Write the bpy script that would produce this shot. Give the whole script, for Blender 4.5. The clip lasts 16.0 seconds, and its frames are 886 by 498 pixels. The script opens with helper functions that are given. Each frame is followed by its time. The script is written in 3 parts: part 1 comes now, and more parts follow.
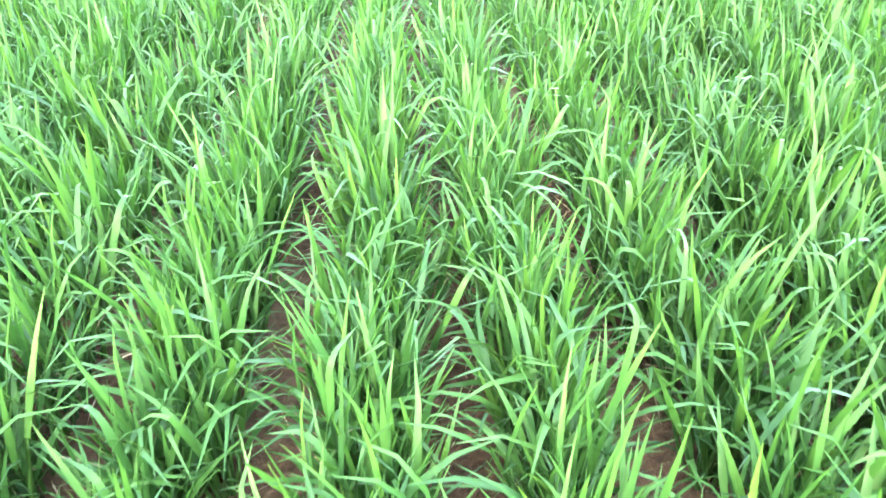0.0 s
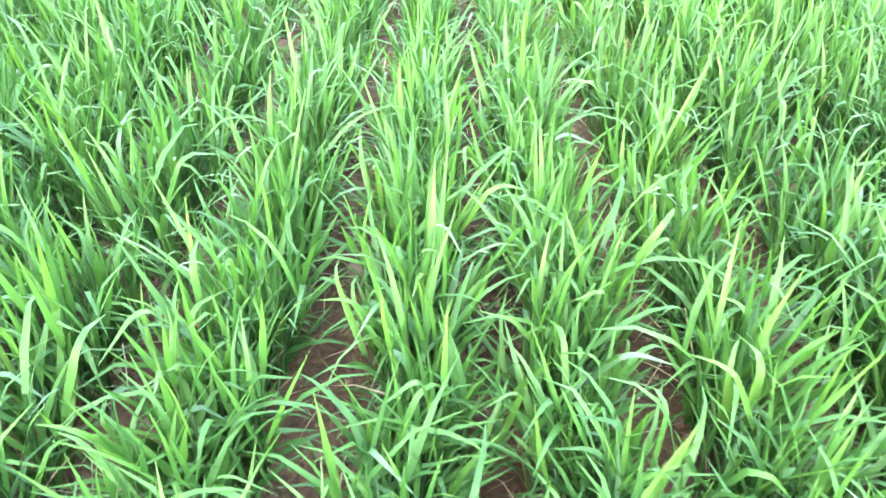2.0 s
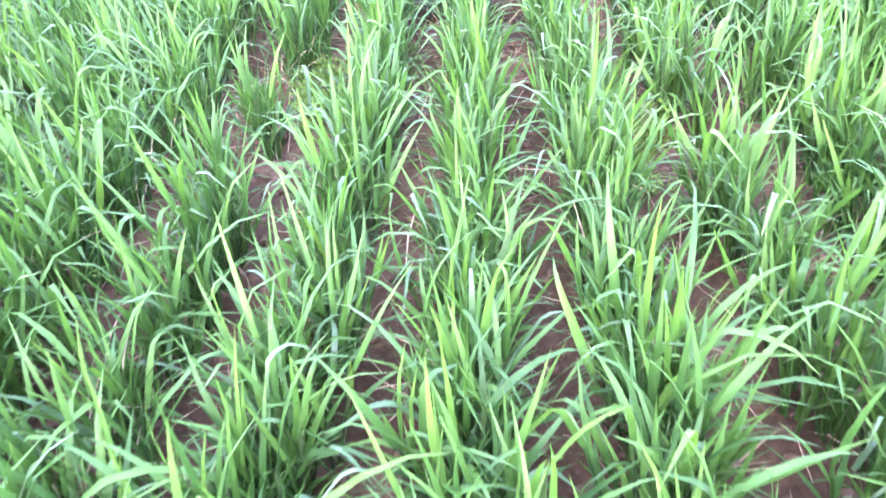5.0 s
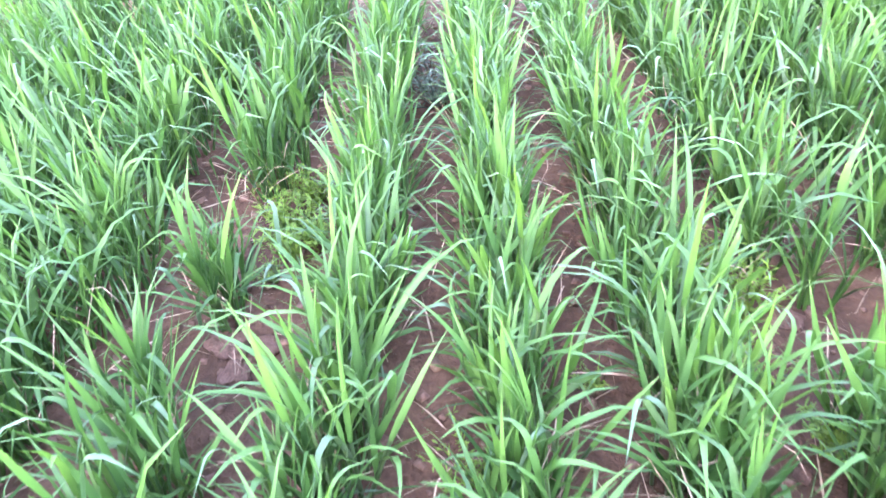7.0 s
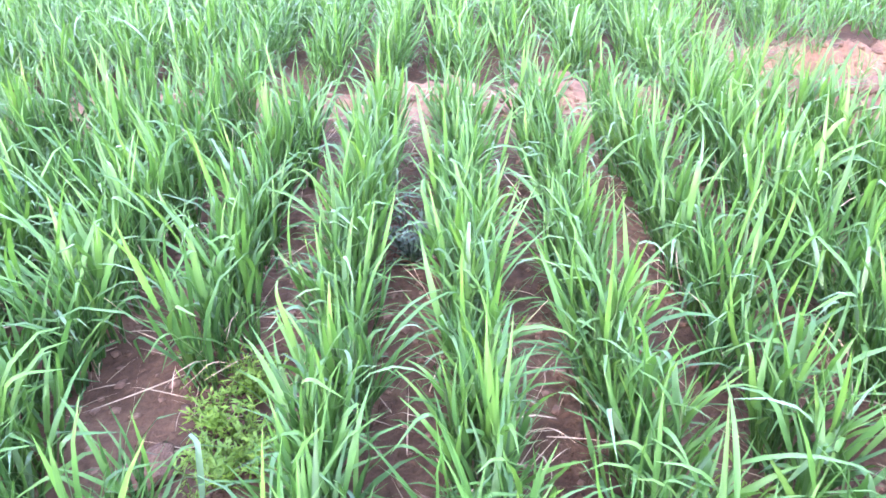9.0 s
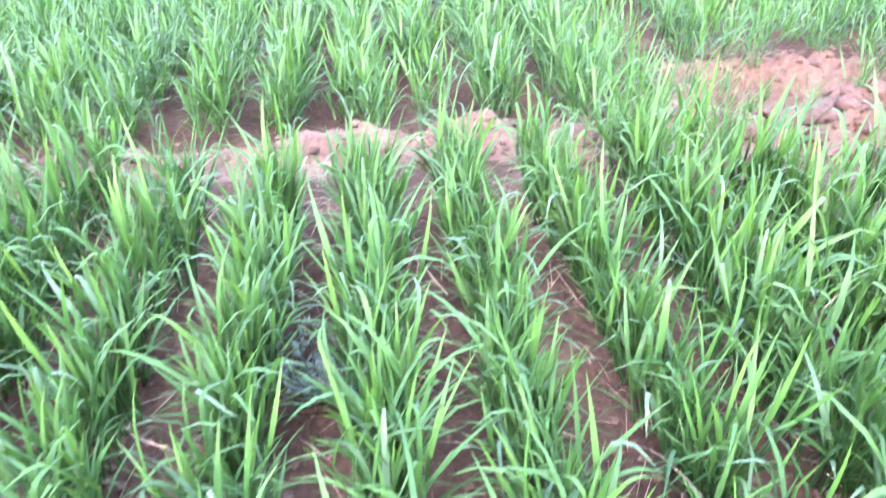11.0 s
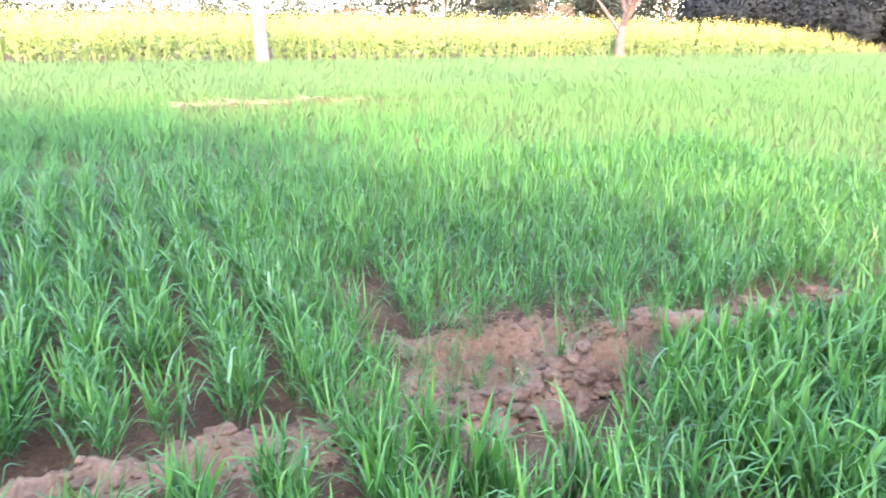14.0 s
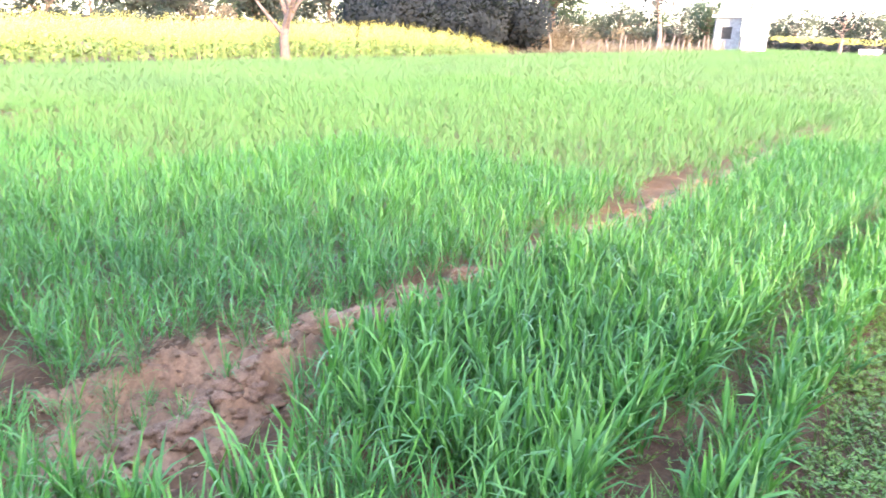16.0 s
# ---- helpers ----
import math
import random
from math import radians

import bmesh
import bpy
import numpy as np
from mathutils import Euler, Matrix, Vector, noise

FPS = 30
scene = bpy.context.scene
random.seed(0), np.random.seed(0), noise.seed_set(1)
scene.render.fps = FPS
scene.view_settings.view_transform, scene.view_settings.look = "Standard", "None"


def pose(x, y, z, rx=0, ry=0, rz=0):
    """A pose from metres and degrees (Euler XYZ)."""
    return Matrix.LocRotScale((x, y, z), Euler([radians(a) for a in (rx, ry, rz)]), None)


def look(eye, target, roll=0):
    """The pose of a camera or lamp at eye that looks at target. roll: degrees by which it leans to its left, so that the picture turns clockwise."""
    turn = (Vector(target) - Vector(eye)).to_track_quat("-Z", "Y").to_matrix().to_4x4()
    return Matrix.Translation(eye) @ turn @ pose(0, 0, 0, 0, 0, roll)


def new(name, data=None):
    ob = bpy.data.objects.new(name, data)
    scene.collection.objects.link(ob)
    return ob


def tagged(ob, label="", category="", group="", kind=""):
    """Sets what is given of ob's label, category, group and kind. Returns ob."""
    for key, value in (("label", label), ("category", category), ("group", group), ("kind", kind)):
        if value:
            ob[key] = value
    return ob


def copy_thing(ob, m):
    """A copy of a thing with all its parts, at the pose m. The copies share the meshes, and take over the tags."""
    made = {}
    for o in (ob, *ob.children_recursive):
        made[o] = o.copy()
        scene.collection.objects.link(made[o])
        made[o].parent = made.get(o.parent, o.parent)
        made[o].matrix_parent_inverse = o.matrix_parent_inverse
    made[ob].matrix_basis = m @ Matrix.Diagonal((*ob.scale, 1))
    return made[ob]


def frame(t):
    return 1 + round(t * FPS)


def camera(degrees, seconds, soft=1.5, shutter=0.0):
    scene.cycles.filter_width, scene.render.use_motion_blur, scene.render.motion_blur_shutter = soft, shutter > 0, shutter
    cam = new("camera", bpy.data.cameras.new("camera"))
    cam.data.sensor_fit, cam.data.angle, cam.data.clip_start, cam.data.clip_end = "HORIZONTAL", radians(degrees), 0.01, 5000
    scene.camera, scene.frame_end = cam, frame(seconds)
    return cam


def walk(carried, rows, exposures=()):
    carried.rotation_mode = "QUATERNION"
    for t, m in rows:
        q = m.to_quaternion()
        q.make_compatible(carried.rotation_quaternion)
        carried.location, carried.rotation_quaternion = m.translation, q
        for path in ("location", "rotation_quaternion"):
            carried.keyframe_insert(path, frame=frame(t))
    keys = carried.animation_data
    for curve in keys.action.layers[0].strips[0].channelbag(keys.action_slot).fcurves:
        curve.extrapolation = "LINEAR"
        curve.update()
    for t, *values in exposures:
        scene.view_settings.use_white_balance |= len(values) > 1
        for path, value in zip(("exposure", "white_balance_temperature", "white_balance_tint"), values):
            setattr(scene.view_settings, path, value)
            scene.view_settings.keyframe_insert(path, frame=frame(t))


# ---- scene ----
cam = camera(65.2, 16.0, soft=1.6, shutter=0.3)

PATH = [
    (0.0, (0.064, -4.022, 0.786), (0.152, -2.390, -0.367), -1.8),
    (0.5, (0.104, -3.907, 0.786), (0.120, -2.288, -0.388), -2.0),
    (1.0, (0.126, -3.821, 0.799), (0.054, -2.225, -0.405), -1.2),
    (1.5, (0.103, -3.757, 0.810), (0.036, -2.158, -0.389), -0.7),
    (2.0, (0.042, -3.651, 0.826), (0.045, -2.082, -0.416), 0.5),
    (2.5, (-0.014, -3.545, 0.838), (0.019, -2.027, -0.463), 0.6),
    (3.0, (-0.045, -3.440, 0.876), (0.067, -1.992, -0.499), 1.0),
    (3.2, (-0.060, -3.398, 0.897), (0.034, -1.968, -0.498), 0.8),
    (5.3, (0.034, -2.792, 0.781), (-0.115, -1.216, -0.441), -6.0),
    (5.5, (0.007, -2.729, 0.776), (-0.111, -1.131, -0.421), -6.7),
    (6.0, (-0.033, -2.613, 0.788), (-0.133, -0.980, -0.362), -8.8),
    (6.5, (-0.046, -2.523, 0.784), (-0.091, -0.889, -0.368), -5.6),
    (7.0, (-0.031, -2.412, 0.776), (-0.135, -0.825, -0.436), -6.1),
    (7.5, (-0.005, -2.274, 0.799), (-0.178, -0.637, -0.338), -6.4),
    (8.0, (0.010, -2.208, 0.826), (-0.185, -0.509, -0.210), -4.3),
    (8.2, (0.005, -2.184, 0.824), (-0.144, -0.481, -0.215), -3.8),
    (10.3, (-0.080, -1.857, 0.856), (-0.002, -0.232, -0.308), -1.2),
    (10.5, (-0.058, -1.808, 0.855), (0.058, -0.197, -0.325), -1.7),
    (11.0, (0.012, -1.684, 0.901), (0.197, -0.042, -0.225), -1.9),
    (11.5, (0.081, -1.608, 0.973), (0.411, 0.103, -0.009), -0.8),
    (12.0, (0.107, -1.587, 1.046), (0.657, 0.087, 0.099), 0.4),
    (12.5, (0.097, -1.610, 1.126), (0.703, 0.088, 0.260), 0.9),
    (13.0, (0.104, -1.627, 1.199), (0.763, 0.113, 0.466), 0.9),
    (13.5, (0.122, -1.649, 1.217), (0.837, 0.104, 0.573), 0.6),
    (14.0, (0.151, -1.655, 1.223), (0.986, 0.047, 0.587), 1.0),
    (14.5, (0.181, -1.671, 1.233), (1.181, -0.058, 0.603), 0.7),
    (15.0, (0.207, -1.692, 1.235), (1.410, -0.245, 0.557), 1.8),
    (15.5, (0.245, -1.720, 1.248), (1.624, -0.427, 0.594), 2.0),
    (16.0, (0.262, -1.742, 1.265), (1.766, -0.574, 0.652), 1.9),
]
EXPOSURES = [(0.0, 5.28, 8200, 19), (3.2, 5.3, 8200, 19), (5.3, 5.3, 6950, 55), (8.2, 5.12, 6850, 53), (10.5, 5.06, 6800, 51), (11.5, 5.02, 6700, 53),
             (12.0, 4.76, 6650, 47), (12.5, 4.68, 6600, 45), (13.0, 4.48, 6550, 39), (13.3, 4.23, 6550, 33), (14.0, 4.1, 6700, 28), (16.0, 4.05, 6700, 25)]
walk(cam, [(t, look(eye, target, roll)) for t, eye, target, roll in PATH], EXPOSURES)

# ---- light: low winter sun from behind, clear pale sky ----
SUN_ELEV, SUN_FROM = 26.0, (-0.42, -0.91)
world = bpy.data.worlds.new("sky")
scene.world = world
world.use_nodes = True
wn = world.node_tree.nodes
sky = wn.new("ShaderNodeTexSky")
sky.sky_type, sky.sun_disc = "NISHITA", False
sky.sun_elevation = radians(SUN_ELEV)
sky.sun_rotation = math.atan2(SUN_FROM[0], SUN_FROM[1])
sky.dust_density, sky.air_density = 1.0, 1.1
wn["Background"].inputs["Strength"].default_value = 0.15
world.node_tree.links.new(sky.outputs["Color"], wn["Background"].inputs["Color"])
sun_data = bpy.data.lights.new("sun", "SUN")
sun_data.energy, sun_data.angle, sun_data.color = 1.35, radians(3.0), (1.0, 0.8, 0.43)
sun = new("sun", sun_data)
away = math.cos(radians(SUN_ELEV))
toward = Vector((-SUN_FROM[0] * away, -SUN_FROM[1] * away, -math.sin(radians(SUN_ELEV))))
sun.matrix_world = look((-8, -18, 14), Vector((-8, -18, 14)) + toward)


# ---- materials ----
def material(name):
    m = bpy.data.materials.new(name)
    m.use_nodes = True
    return m, m.node_tree.nodes, m.node_tree.links


def noise_node(nodes, links, scale, detail=4.0, rough=0.55, coord="Object", stretch=None):
    tc = nodes.new("ShaderNodeTexCoord")
    n = nodes.new("ShaderNodeTexNoise")
    n.inputs["Scale"].default_value, n.inputs["Detail"].default_value, n.inputs["Roughness"].default_value = scale, detail, rough
    out = tc.outputs[coord]
    if stretch:
        mp = nodes.new("ShaderNodeMapping")
        mp.inputs["Scale"].default_value = stretch
        links.new(out, mp.inputs["Vector"])
        out = mp.outputs["Vector"]
    links.new(out, n.inputs["Vector"])
    return n


def ramp(nodes, links, source, stops):
    r = nodes.new("ShaderNodeValToRGB")
    while len(r.color_ramp.elements) < len(stops):
        r.color_ramp.elements.new(0.5)
    for e, (at, col) in zip(r.color_ramp.elements, stops):
        e.position, e.color = at, (*col, 1)
    links.new(source, r.inputs["Fac"])
    return r


def mixed(nodes, links, a, b, fac, mode="MIX"):
    m = nodes.new("ShaderNodeMix")
    m.data_type, m.blend_type = "RGBA", mode
    for socket, value in ((m.inputs[6], a), (m.inputs[7], b), (m.inputs[0], fac)):
        if isinstance(value, tuple):
            socket.default_value = (*value, 1)
        elif isinstance(value, float):
            socket.default_value = value
        else:
            links.new(value, socket)
    return m.outputs[2]


def scatter_value(nodes, links):
    """A chance value that differs from blade to blade and from plant to plant."""
    geo, info, add = nodes.new("ShaderNodeNewGeometry"), nodes.new("ShaderNodeObjectInfo"), nodes.new("ShaderNodeMath")
    add.operation = "ADD"
    links.new(geo.outputs["Random Per Island"], add.inputs[0])
    links.new(info.outputs["Random"], add.inputs[1])
    fract = nodes.new("ShaderNodeMath")
    fract.operation = "FRACT"
    links.new(add.outputs[0], fract.inputs[0])
    return fract.outputs[0]


def leafy(name, stops, rough=0.45, through_light=0.35, patch=1.5, grain=60.0, sheen=0.5):
    m, nodes, links = material(name)
    b = nodes["Principled BSDF"]
    col = ramp(nodes, links, scatter_value(nodes, links), stops).outputs["Color"]
    big = noise_node(nodes, links, patch, 3.0)
    tone = ramp(nodes, links, big.outputs["Fac"], [(0.3, (0.82, 0.86, 0.86)), (0.7, (1.14, 1.08, 0.98))])
    col = mixed(nodes, links, col, tone.outputs["Color"], 1.0, "MULTIPLY")
    fine = noise_node(nodes, links, grain, 2.0, stretch=(1, 1, 0.15))
    veins = ramp(nodes, links, fine.outputs["Fac"], [(0.3, (0.86, 0.88, 0.86)), (0.7, (1.08, 1.07, 1.05))])
    col = mixed(nodes, links, col, veins.outputs["Color"], 1.0, "MULTIPLY")
    links.new(col, b.inputs["Base Color"])
    b.inputs["Roughness"].default_value = rough
    b.inputs["Specular IOR Level"].default_value = sheen
    t = nodes.new("ShaderNodeBsdfTranslucent")
    links.new(mixed(nodes, links, col, (1.12, 1.2, 0.58), 1.0, "MULTIPLY"), t.inputs["Color"])
    mix = nodes.new("ShaderNodeMixShader")
    mix.inputs[0].default_value = through_light
    links.new(b.outputs[0], mix.inputs[1])
    links.new(t.outputs[0], mix.inputs[2])
    links.new(mix.outputs[0], nodes["Material Output"].inputs["Surface"])
    return m


def earthy(name, stops, scale, bump=0.5, rough=0.92, fine=70.0):
    m, nodes, links = material(name)
    b = nodes["Principled BSDF"]
    n1, n2 = noise_node(nodes, links, scale, 6.0, 0.62), noise_node(nodes, links, fine, 4.0, 0.65)
    c1 = ramp(nodes, links, n1.outputs["Fac"], stops)
    c2 = ramp(nodes, links, n2.outputs["Fac"], [(0.3, (0.68, 0.66, 0.66)), (0.72, (1.2, 1.2, 1.18))])
    links.new(mixed(nodes, links, c1.outputs["Color"], c2.outputs["Color"], 1.0, "MULTIPLY"), b.inputs["Base Color"])
    b.inputs["Roughness"].default_value, b.inputs["Specular IOR Level"].default_value = rough, 0.2
    bm_node = nodes.new("ShaderNodeBump")
    bm_node.inputs["Strength"].default_value, bm_node.inputs["Distance"].default_value = bump, 0.01
    links.new(n2.outputs["Fac"], bm_node.inputs["Height"])
    links.new(bm_node.outputs[0], b.inputs["Normal"])
    return m


WHEAT = leafy("wheat_leaf", [(0.0, (0.02, 0.088, 0.022)), (0.4, (0.035, 0.137, 0.029)), (0.85, (0.048, 0.162, 0.031)), (1.0, (0.06, 0.172, 0.032))], 0.5, 0.22, sheen=0.36)
BENT = leafy("bent_wheat_leaf", [(0.0, (0.048, 0.142, 0.052)), (1.0, (0.072, 0.165, 0.08))], 0.45, 0.15, sheen=0.45)
# The same wheat with low sun and haze put into a paler colour.
WHEAT_LIT = leafy("lit_wheat_leaf", [(0.0, (0.038, 0.108, 0.029)), (0.5, (0.052, 0.135, 0.034)), (1.0, (0.066, 0.15, 0.039))], 0.55, 0.28, 0.35, sheen=0.35)
# Farthest wheat: haze glare is put into a still paler colour.
WHEAT_HAZED = leafy("hazed_wheat_leaf", [(0.0, (0.048, 0.11, 0.043)), (0.5, (0.063, 0.134, 0.05)), (1.0, (0.078, 0.148, 0.056))], 0.6, 0.28, 0.35, sheen=0.3)
STEM = leafy("wheat_stem", [(0.0, (0.03, 0.085, 0.026)), (1.0, (0.064, 0.135, 0.042))], 0.5, 0.15)
WEED = leafy("weed_leaf", [(0.0, (0.055, 0.15, 0.022)), (1.0, (0.115, 0.22, 0.03))], 0.55, 0.3)
WEED_FRESH = leafy("fresh_weed_leaf", [(0.0, (0.07, 0.2, 0.018)), (1.0, (0.14, 0.29, 0.026))], 0.55, 0.35)
BLUEWEED = leafy("grey_weed_leaf", [(0.0, (0.03, 0.075, 0.042)), (1.0, (0.055, 0.11, 0.068))], 0.6, 0.2)
STRAW = earthy("straw", [(0.3, (0.238, 0.175, 0.098)), (0.7, (0.364, 0.294, 0.189))], 30.0, 0.2, 0.8)
SOIL = earthy("soil", [(0.25, (0.038, 0.022, 0.011)), (0.5, (0.08, 0.046, 0.024)), (0.75, (0.155, 0.092, 0.051))], 3.4, 1.0, 0.92, 55.0)
CLOD = earthy("dry_clod", [(0.25, (0.125, 0.073, 0.045)), (0.75, (0.24, 0.15, 0.096))], 1.6, 1.0, 0.92, 7.0)
STONE = earthy("pebble", [(0.3, (0.14, 0.101, 0.077)), (0.7, (0.231, 0.178, 0.14))], 14.0, 0.3, 0.8)
DRY = earthy("dry_soil", [(0.25, (0.095, 0.056, 0.034)), (0.5, (0.167, 0.104, 0.063)), (0.75, (0.258, 0.170, 0.106))], 3.4, 1.0, 0.92, 55.0)
BARK_PALE = earthy("pale_bark", [(0.3, (0.182, 0.126, 0.101)), (0.7, (0.28, 0.21, 0.175))], 3.0, 0.6, 0.9, 14.0)
BARK_PINK = earthy("pinkish_bark", [(0.3, (0.085, 0.06, 0.054)), (0.7, (0.14, 0.104, 0.094))], 3.0, 0.6, 0.9, 14.0)
BARK_DARK = earthy("dark_bark", [(0.3, (0.063, 0.0455, 0.035)), (0.7, (0.14, 0.105, 0.077))], 3.0, 0.7, 0.9, 14.0)
GREY_WALL = earthy("grey_plaster", [(0.3, (0.17, 0.185, 0.195)), (0.7, (0.25, 0.265, 0.275))], 1.2, 0.15, 0.85, 6.0)
WOOD = earthy("weathered_wood", [(0.3, (0.09, 0.072, 0.064)), (0.7, (0.18, 0.148, 0.132))], 4.0, 0.5, 0.9, 20.0)
BRUSH = leafy("dry_brush", [(0.0, (0.07, 0.0546, 0.0385)), (1.0, (0.14, 0.112, 0.0805))], 0.8, 0.2)
CROWN = leafy("tree_leaf", [(0.0, (0.042, 0.0595, 0.035)), (1.0, (0.091, 0.112, 0.063))], 0.55, 0.25, 0.4, 5.0)
# Haze of the distance is put into this pale grey leaf colour.
HAZY = leafy("hazed_tree_leaf", [(0.0, (0.056, 0.067, 0.07)), (1.0, (0.072, 0.088, 0.082))], 0.85, 0.5, 0.4, 5.0, 0.1)
# The hedge's shade and bluish distance are put into this dark leaf colour.
CROWN_DARK = leafy("shade_dark_leaf", [(0.0, (0.02, 0.025, 0.035)), (1.0, (0.03, 0.036, 0.046))], 0.85, 0.45, 0.4, 5.0, 0.1)
CORNER = leafy("corner_tree_leaf", [(0.0, (0.03, 0.052, 0.038)), (1.0, (0.065, 0.095, 0.056))], 0.75, 0.2, 0.4, 5.0, 0.2)
MUSTARD_LEAF = leafy("mustard_leaf", [(0.0, (0.077, 0.133, 0.035)), (1.0, (0.154, 0.217, 0.063))], 0.5, 0.35, 0.6, 8.0)
MUSTARD_FLOWER = leafy("mustard_flower", [(0.0, (0.44, 0.38, 0.085)), (1.0, (0.54, 0.49, 0.13))], 0.6, 0.3, 0.6, 8.0)
PLASTER = earthy("whitewash", [(0.3, (0.7, 0.69, 0.66)), (0.7, (0.82, 0.81, 0.78))], 1.2, 0.15, 0.85, 6.0)
DARKNESS = earthy("opening_shade", [(0.3, (0.03, 0.03, 0.03)), (0.7, (0.06, 0.055, 0.05))], 2.0, 0.1)


# ---- mesh helpers ----
def raw_mesh(name, verts, quads, mat, smooth=True):
    """A mesh from arrays of corners and of four-sided faces."""
    verts, quads = np.asarray(verts, np.float32), np.asarray(quads, np.int32)
    me = bpy.data.meshes.new(name)
    me.vertices.add(len(verts))
    me.vertices.foreach_set("co", verts.ravel())
    me.loops.add(quads.size)
    me.loops.foreach_set("vertex_index", quads.ravel())
    me.polygons.add(len(quads))
    me.polygons.foreach_set("loop_start", np.arange(0, quads.size, 4, dtype=np.int32))
    me.polygons.foreach_set("use_smooth", np.full(len(quads), smooth))
    me.update(calc_edges=True)
    me.materials.append(mat)
    return me


def softened(me, normals, keep):
    """Fine leaves far off shade as one soft mass: each face turns to the side that the mass faces and takes part of its slope."""
    n, q = len(me.vertices), len(me.polygons)
    co, vi = np.empty(n * 3, np.float32), np.empty(q * 4, np.int32)
    me.vertices.foreach_get("co", co)
    me.loops.foreach_get("vertex_index", vi)
    co, vi = co.reshape(-1, 3), vi.reshape(-1, 4)
    face = np.cross(co[vi[:, 2]] - co[vi[:, 0]], co[vi[:, 3]] - co[vi[:, 1]])
    face /= np.linalg.norm(face, axis=1, keepdims=True) + 1e-12
    goal = normals(co)
    back = (face * goal[vi[:, 0]]).sum(1) < 0
    vi[back] = vi[back][:, ::-1]
    face[back] *= -1
    out = goal * (1 - keep)
    for k in range(4):
        out[vi[:, k]] = goal[vi[:, k]] * (1 - keep) + face * keep
    out /= np.linalg.norm(out, axis=1, keepdims=True) + 1e-12
    me.loops.foreach_set("vertex_index", vi.ravel())
    me.update(calc_edges=True)
    me.normals_split_custom_set_from_vertices(out.tolist())
    return me


def crown_side(co):
    d = co - co.mean(0) + np.array([0, 0, 0.35 * co[:, 2].std()])
    return d / (np.linalg.norm(d, axis=1, keepdims=True) + 1e-9)


def field_side(co):
    """Shading normals of a level crop, all bent to the low sun and sky to even its light."""
    return np.tile(np.array([[-0.27, -0.60, 0.75]]), (len(co), 1))


def part(name, me, parent, label=""):
    ob = new(name, me)
    ob.parent = parent
    return tagged(ob, label)


def joined(pieces):
    """Several (verts, quads) in one."""
    vs, qs, at = [], [], 0
    for v, q in pieces:
        vs.append(v)
        qs.append(q + at)
        at += len(v)
    return np.concatenate(vs), np.concatenate(qs)


def turned(v, rz=0.0, tilt=0.0, move=(0, 0, 0), scale=1.0):
    """Corners tilted towards +x, turned about z and moved."""
    c, s = math.cos(tilt), math.sin(tilt)
    x, y, z = v[:, 0] * c + v[:, 2] * s, v[:, 1], -v[:, 0] * s + v[:, 2] * c
    c, s = math.cos(rz), math.sin(rz)
    return np.stack([x * c - y * s, x * s + y * c, z], -1) * scale + np.array(move)


def tube(points, radii, sides=6):
    pts = np.asarray(points, float)
    n = len(pts)
    rings = []
    for i in range(n):
        d = pts[min(i + 1, n - 1)] - pts[max(i - 1, 0)]
        d /= np.linalg.norm(d) + 1e-9
        a = np.cross(d, (0.31, 0.95, 0.05) if abs(d[2]) > 0.9 else (0, 0, 1))
        a /= np.linalg.norm(a) + 1e-9
        b = np.cross(d, a)
        ang = np.arange(sides) * 2 * np.pi / sides
        rings.append(pts[i] + radii[i] * (np.cos(ang)[:, None] * a + np.sin(ang)[:, None] * b))
    v = np.concatenate(rings)
    k = np.arange(sides)
    q = [np.stack([r * sides + k, r * sides + (k + 1) % sides, (r + 1) * sides + (k + 1) % sides, (r + 1) * sides + k], -1) for r in range(n - 1)]
    return v, np.concatenate(q)


# ---- chance and relief ----
rng = np.random.default_rng(7)


def value_noise(x, y, seed):
    xi, yi = np.floor(x).astype(np.int64), np.floor(y).astype(np.int64)
    xf, yf = x - xi, y - yi
    u, w = xf * xf * (3 - 2 * xf), yf * yf * (3 - 2 * yf)

    def corner(i, j):
        h = (i * 374761393 + j * 668265263 + seed * 974711) & 0x7FFFFFFF
        h = ((h ^ (h >> 13)) * 1274126177) & 0x7FFFFFFF
        return ((h ^ (h >> 16)) & 0xFFFF) / 65535.0

    a, b, c, d = corner(xi, yi), corner(xi + 1, yi), corner(xi, yi + 1), corner(xi + 1, yi + 1)
    return (a * (1 - u) + b * u) * (1 - w) + (c * (1 - u) + d * u) * w


def fbm(x, y, seed=0, octaves=4):
    total, amp, f = 0.0, 0.5, 1.0
    for k in range(octaves):
        total = total + amp * value_noise(x * f, y * f, seed + k)
        amp, f = amp * 0.5, f * 2.03
    return total


ROW = 0.225


def bund_line(x):
    """Where the low bund runs: a little crooked."""
    return np.interp(x, [-3, 0.45, 1.06, 1.5, 1.9, 2.4, 3.1, 4.2, 5.0, 8.0, 12.0], [0.15, 0.13, 0.04, 0.08, 0.12, 0.13, 0.17, 0.17, 0.1, 0.1, 0.15])


def ridge(x, y, line, width):
    """How near a crooked line of earth is: 1 on it, fading out over its width."""
    best = np.full(np.shape(x), 1e9)
    for (ax, ay), (bx, by) in zip(line, line[1:]):
        dx, dy = bx - ax, by - ay
        f = np.clip(((x - ax) * dx + (y - ay) * dy) / (dx * dx + dy * dy), 0, 1)
        best = np.minimum(best, np.hypot(x - ax - f * dx, y - ay - f * dy))
    return np.exp(-(best / width) ** 2)


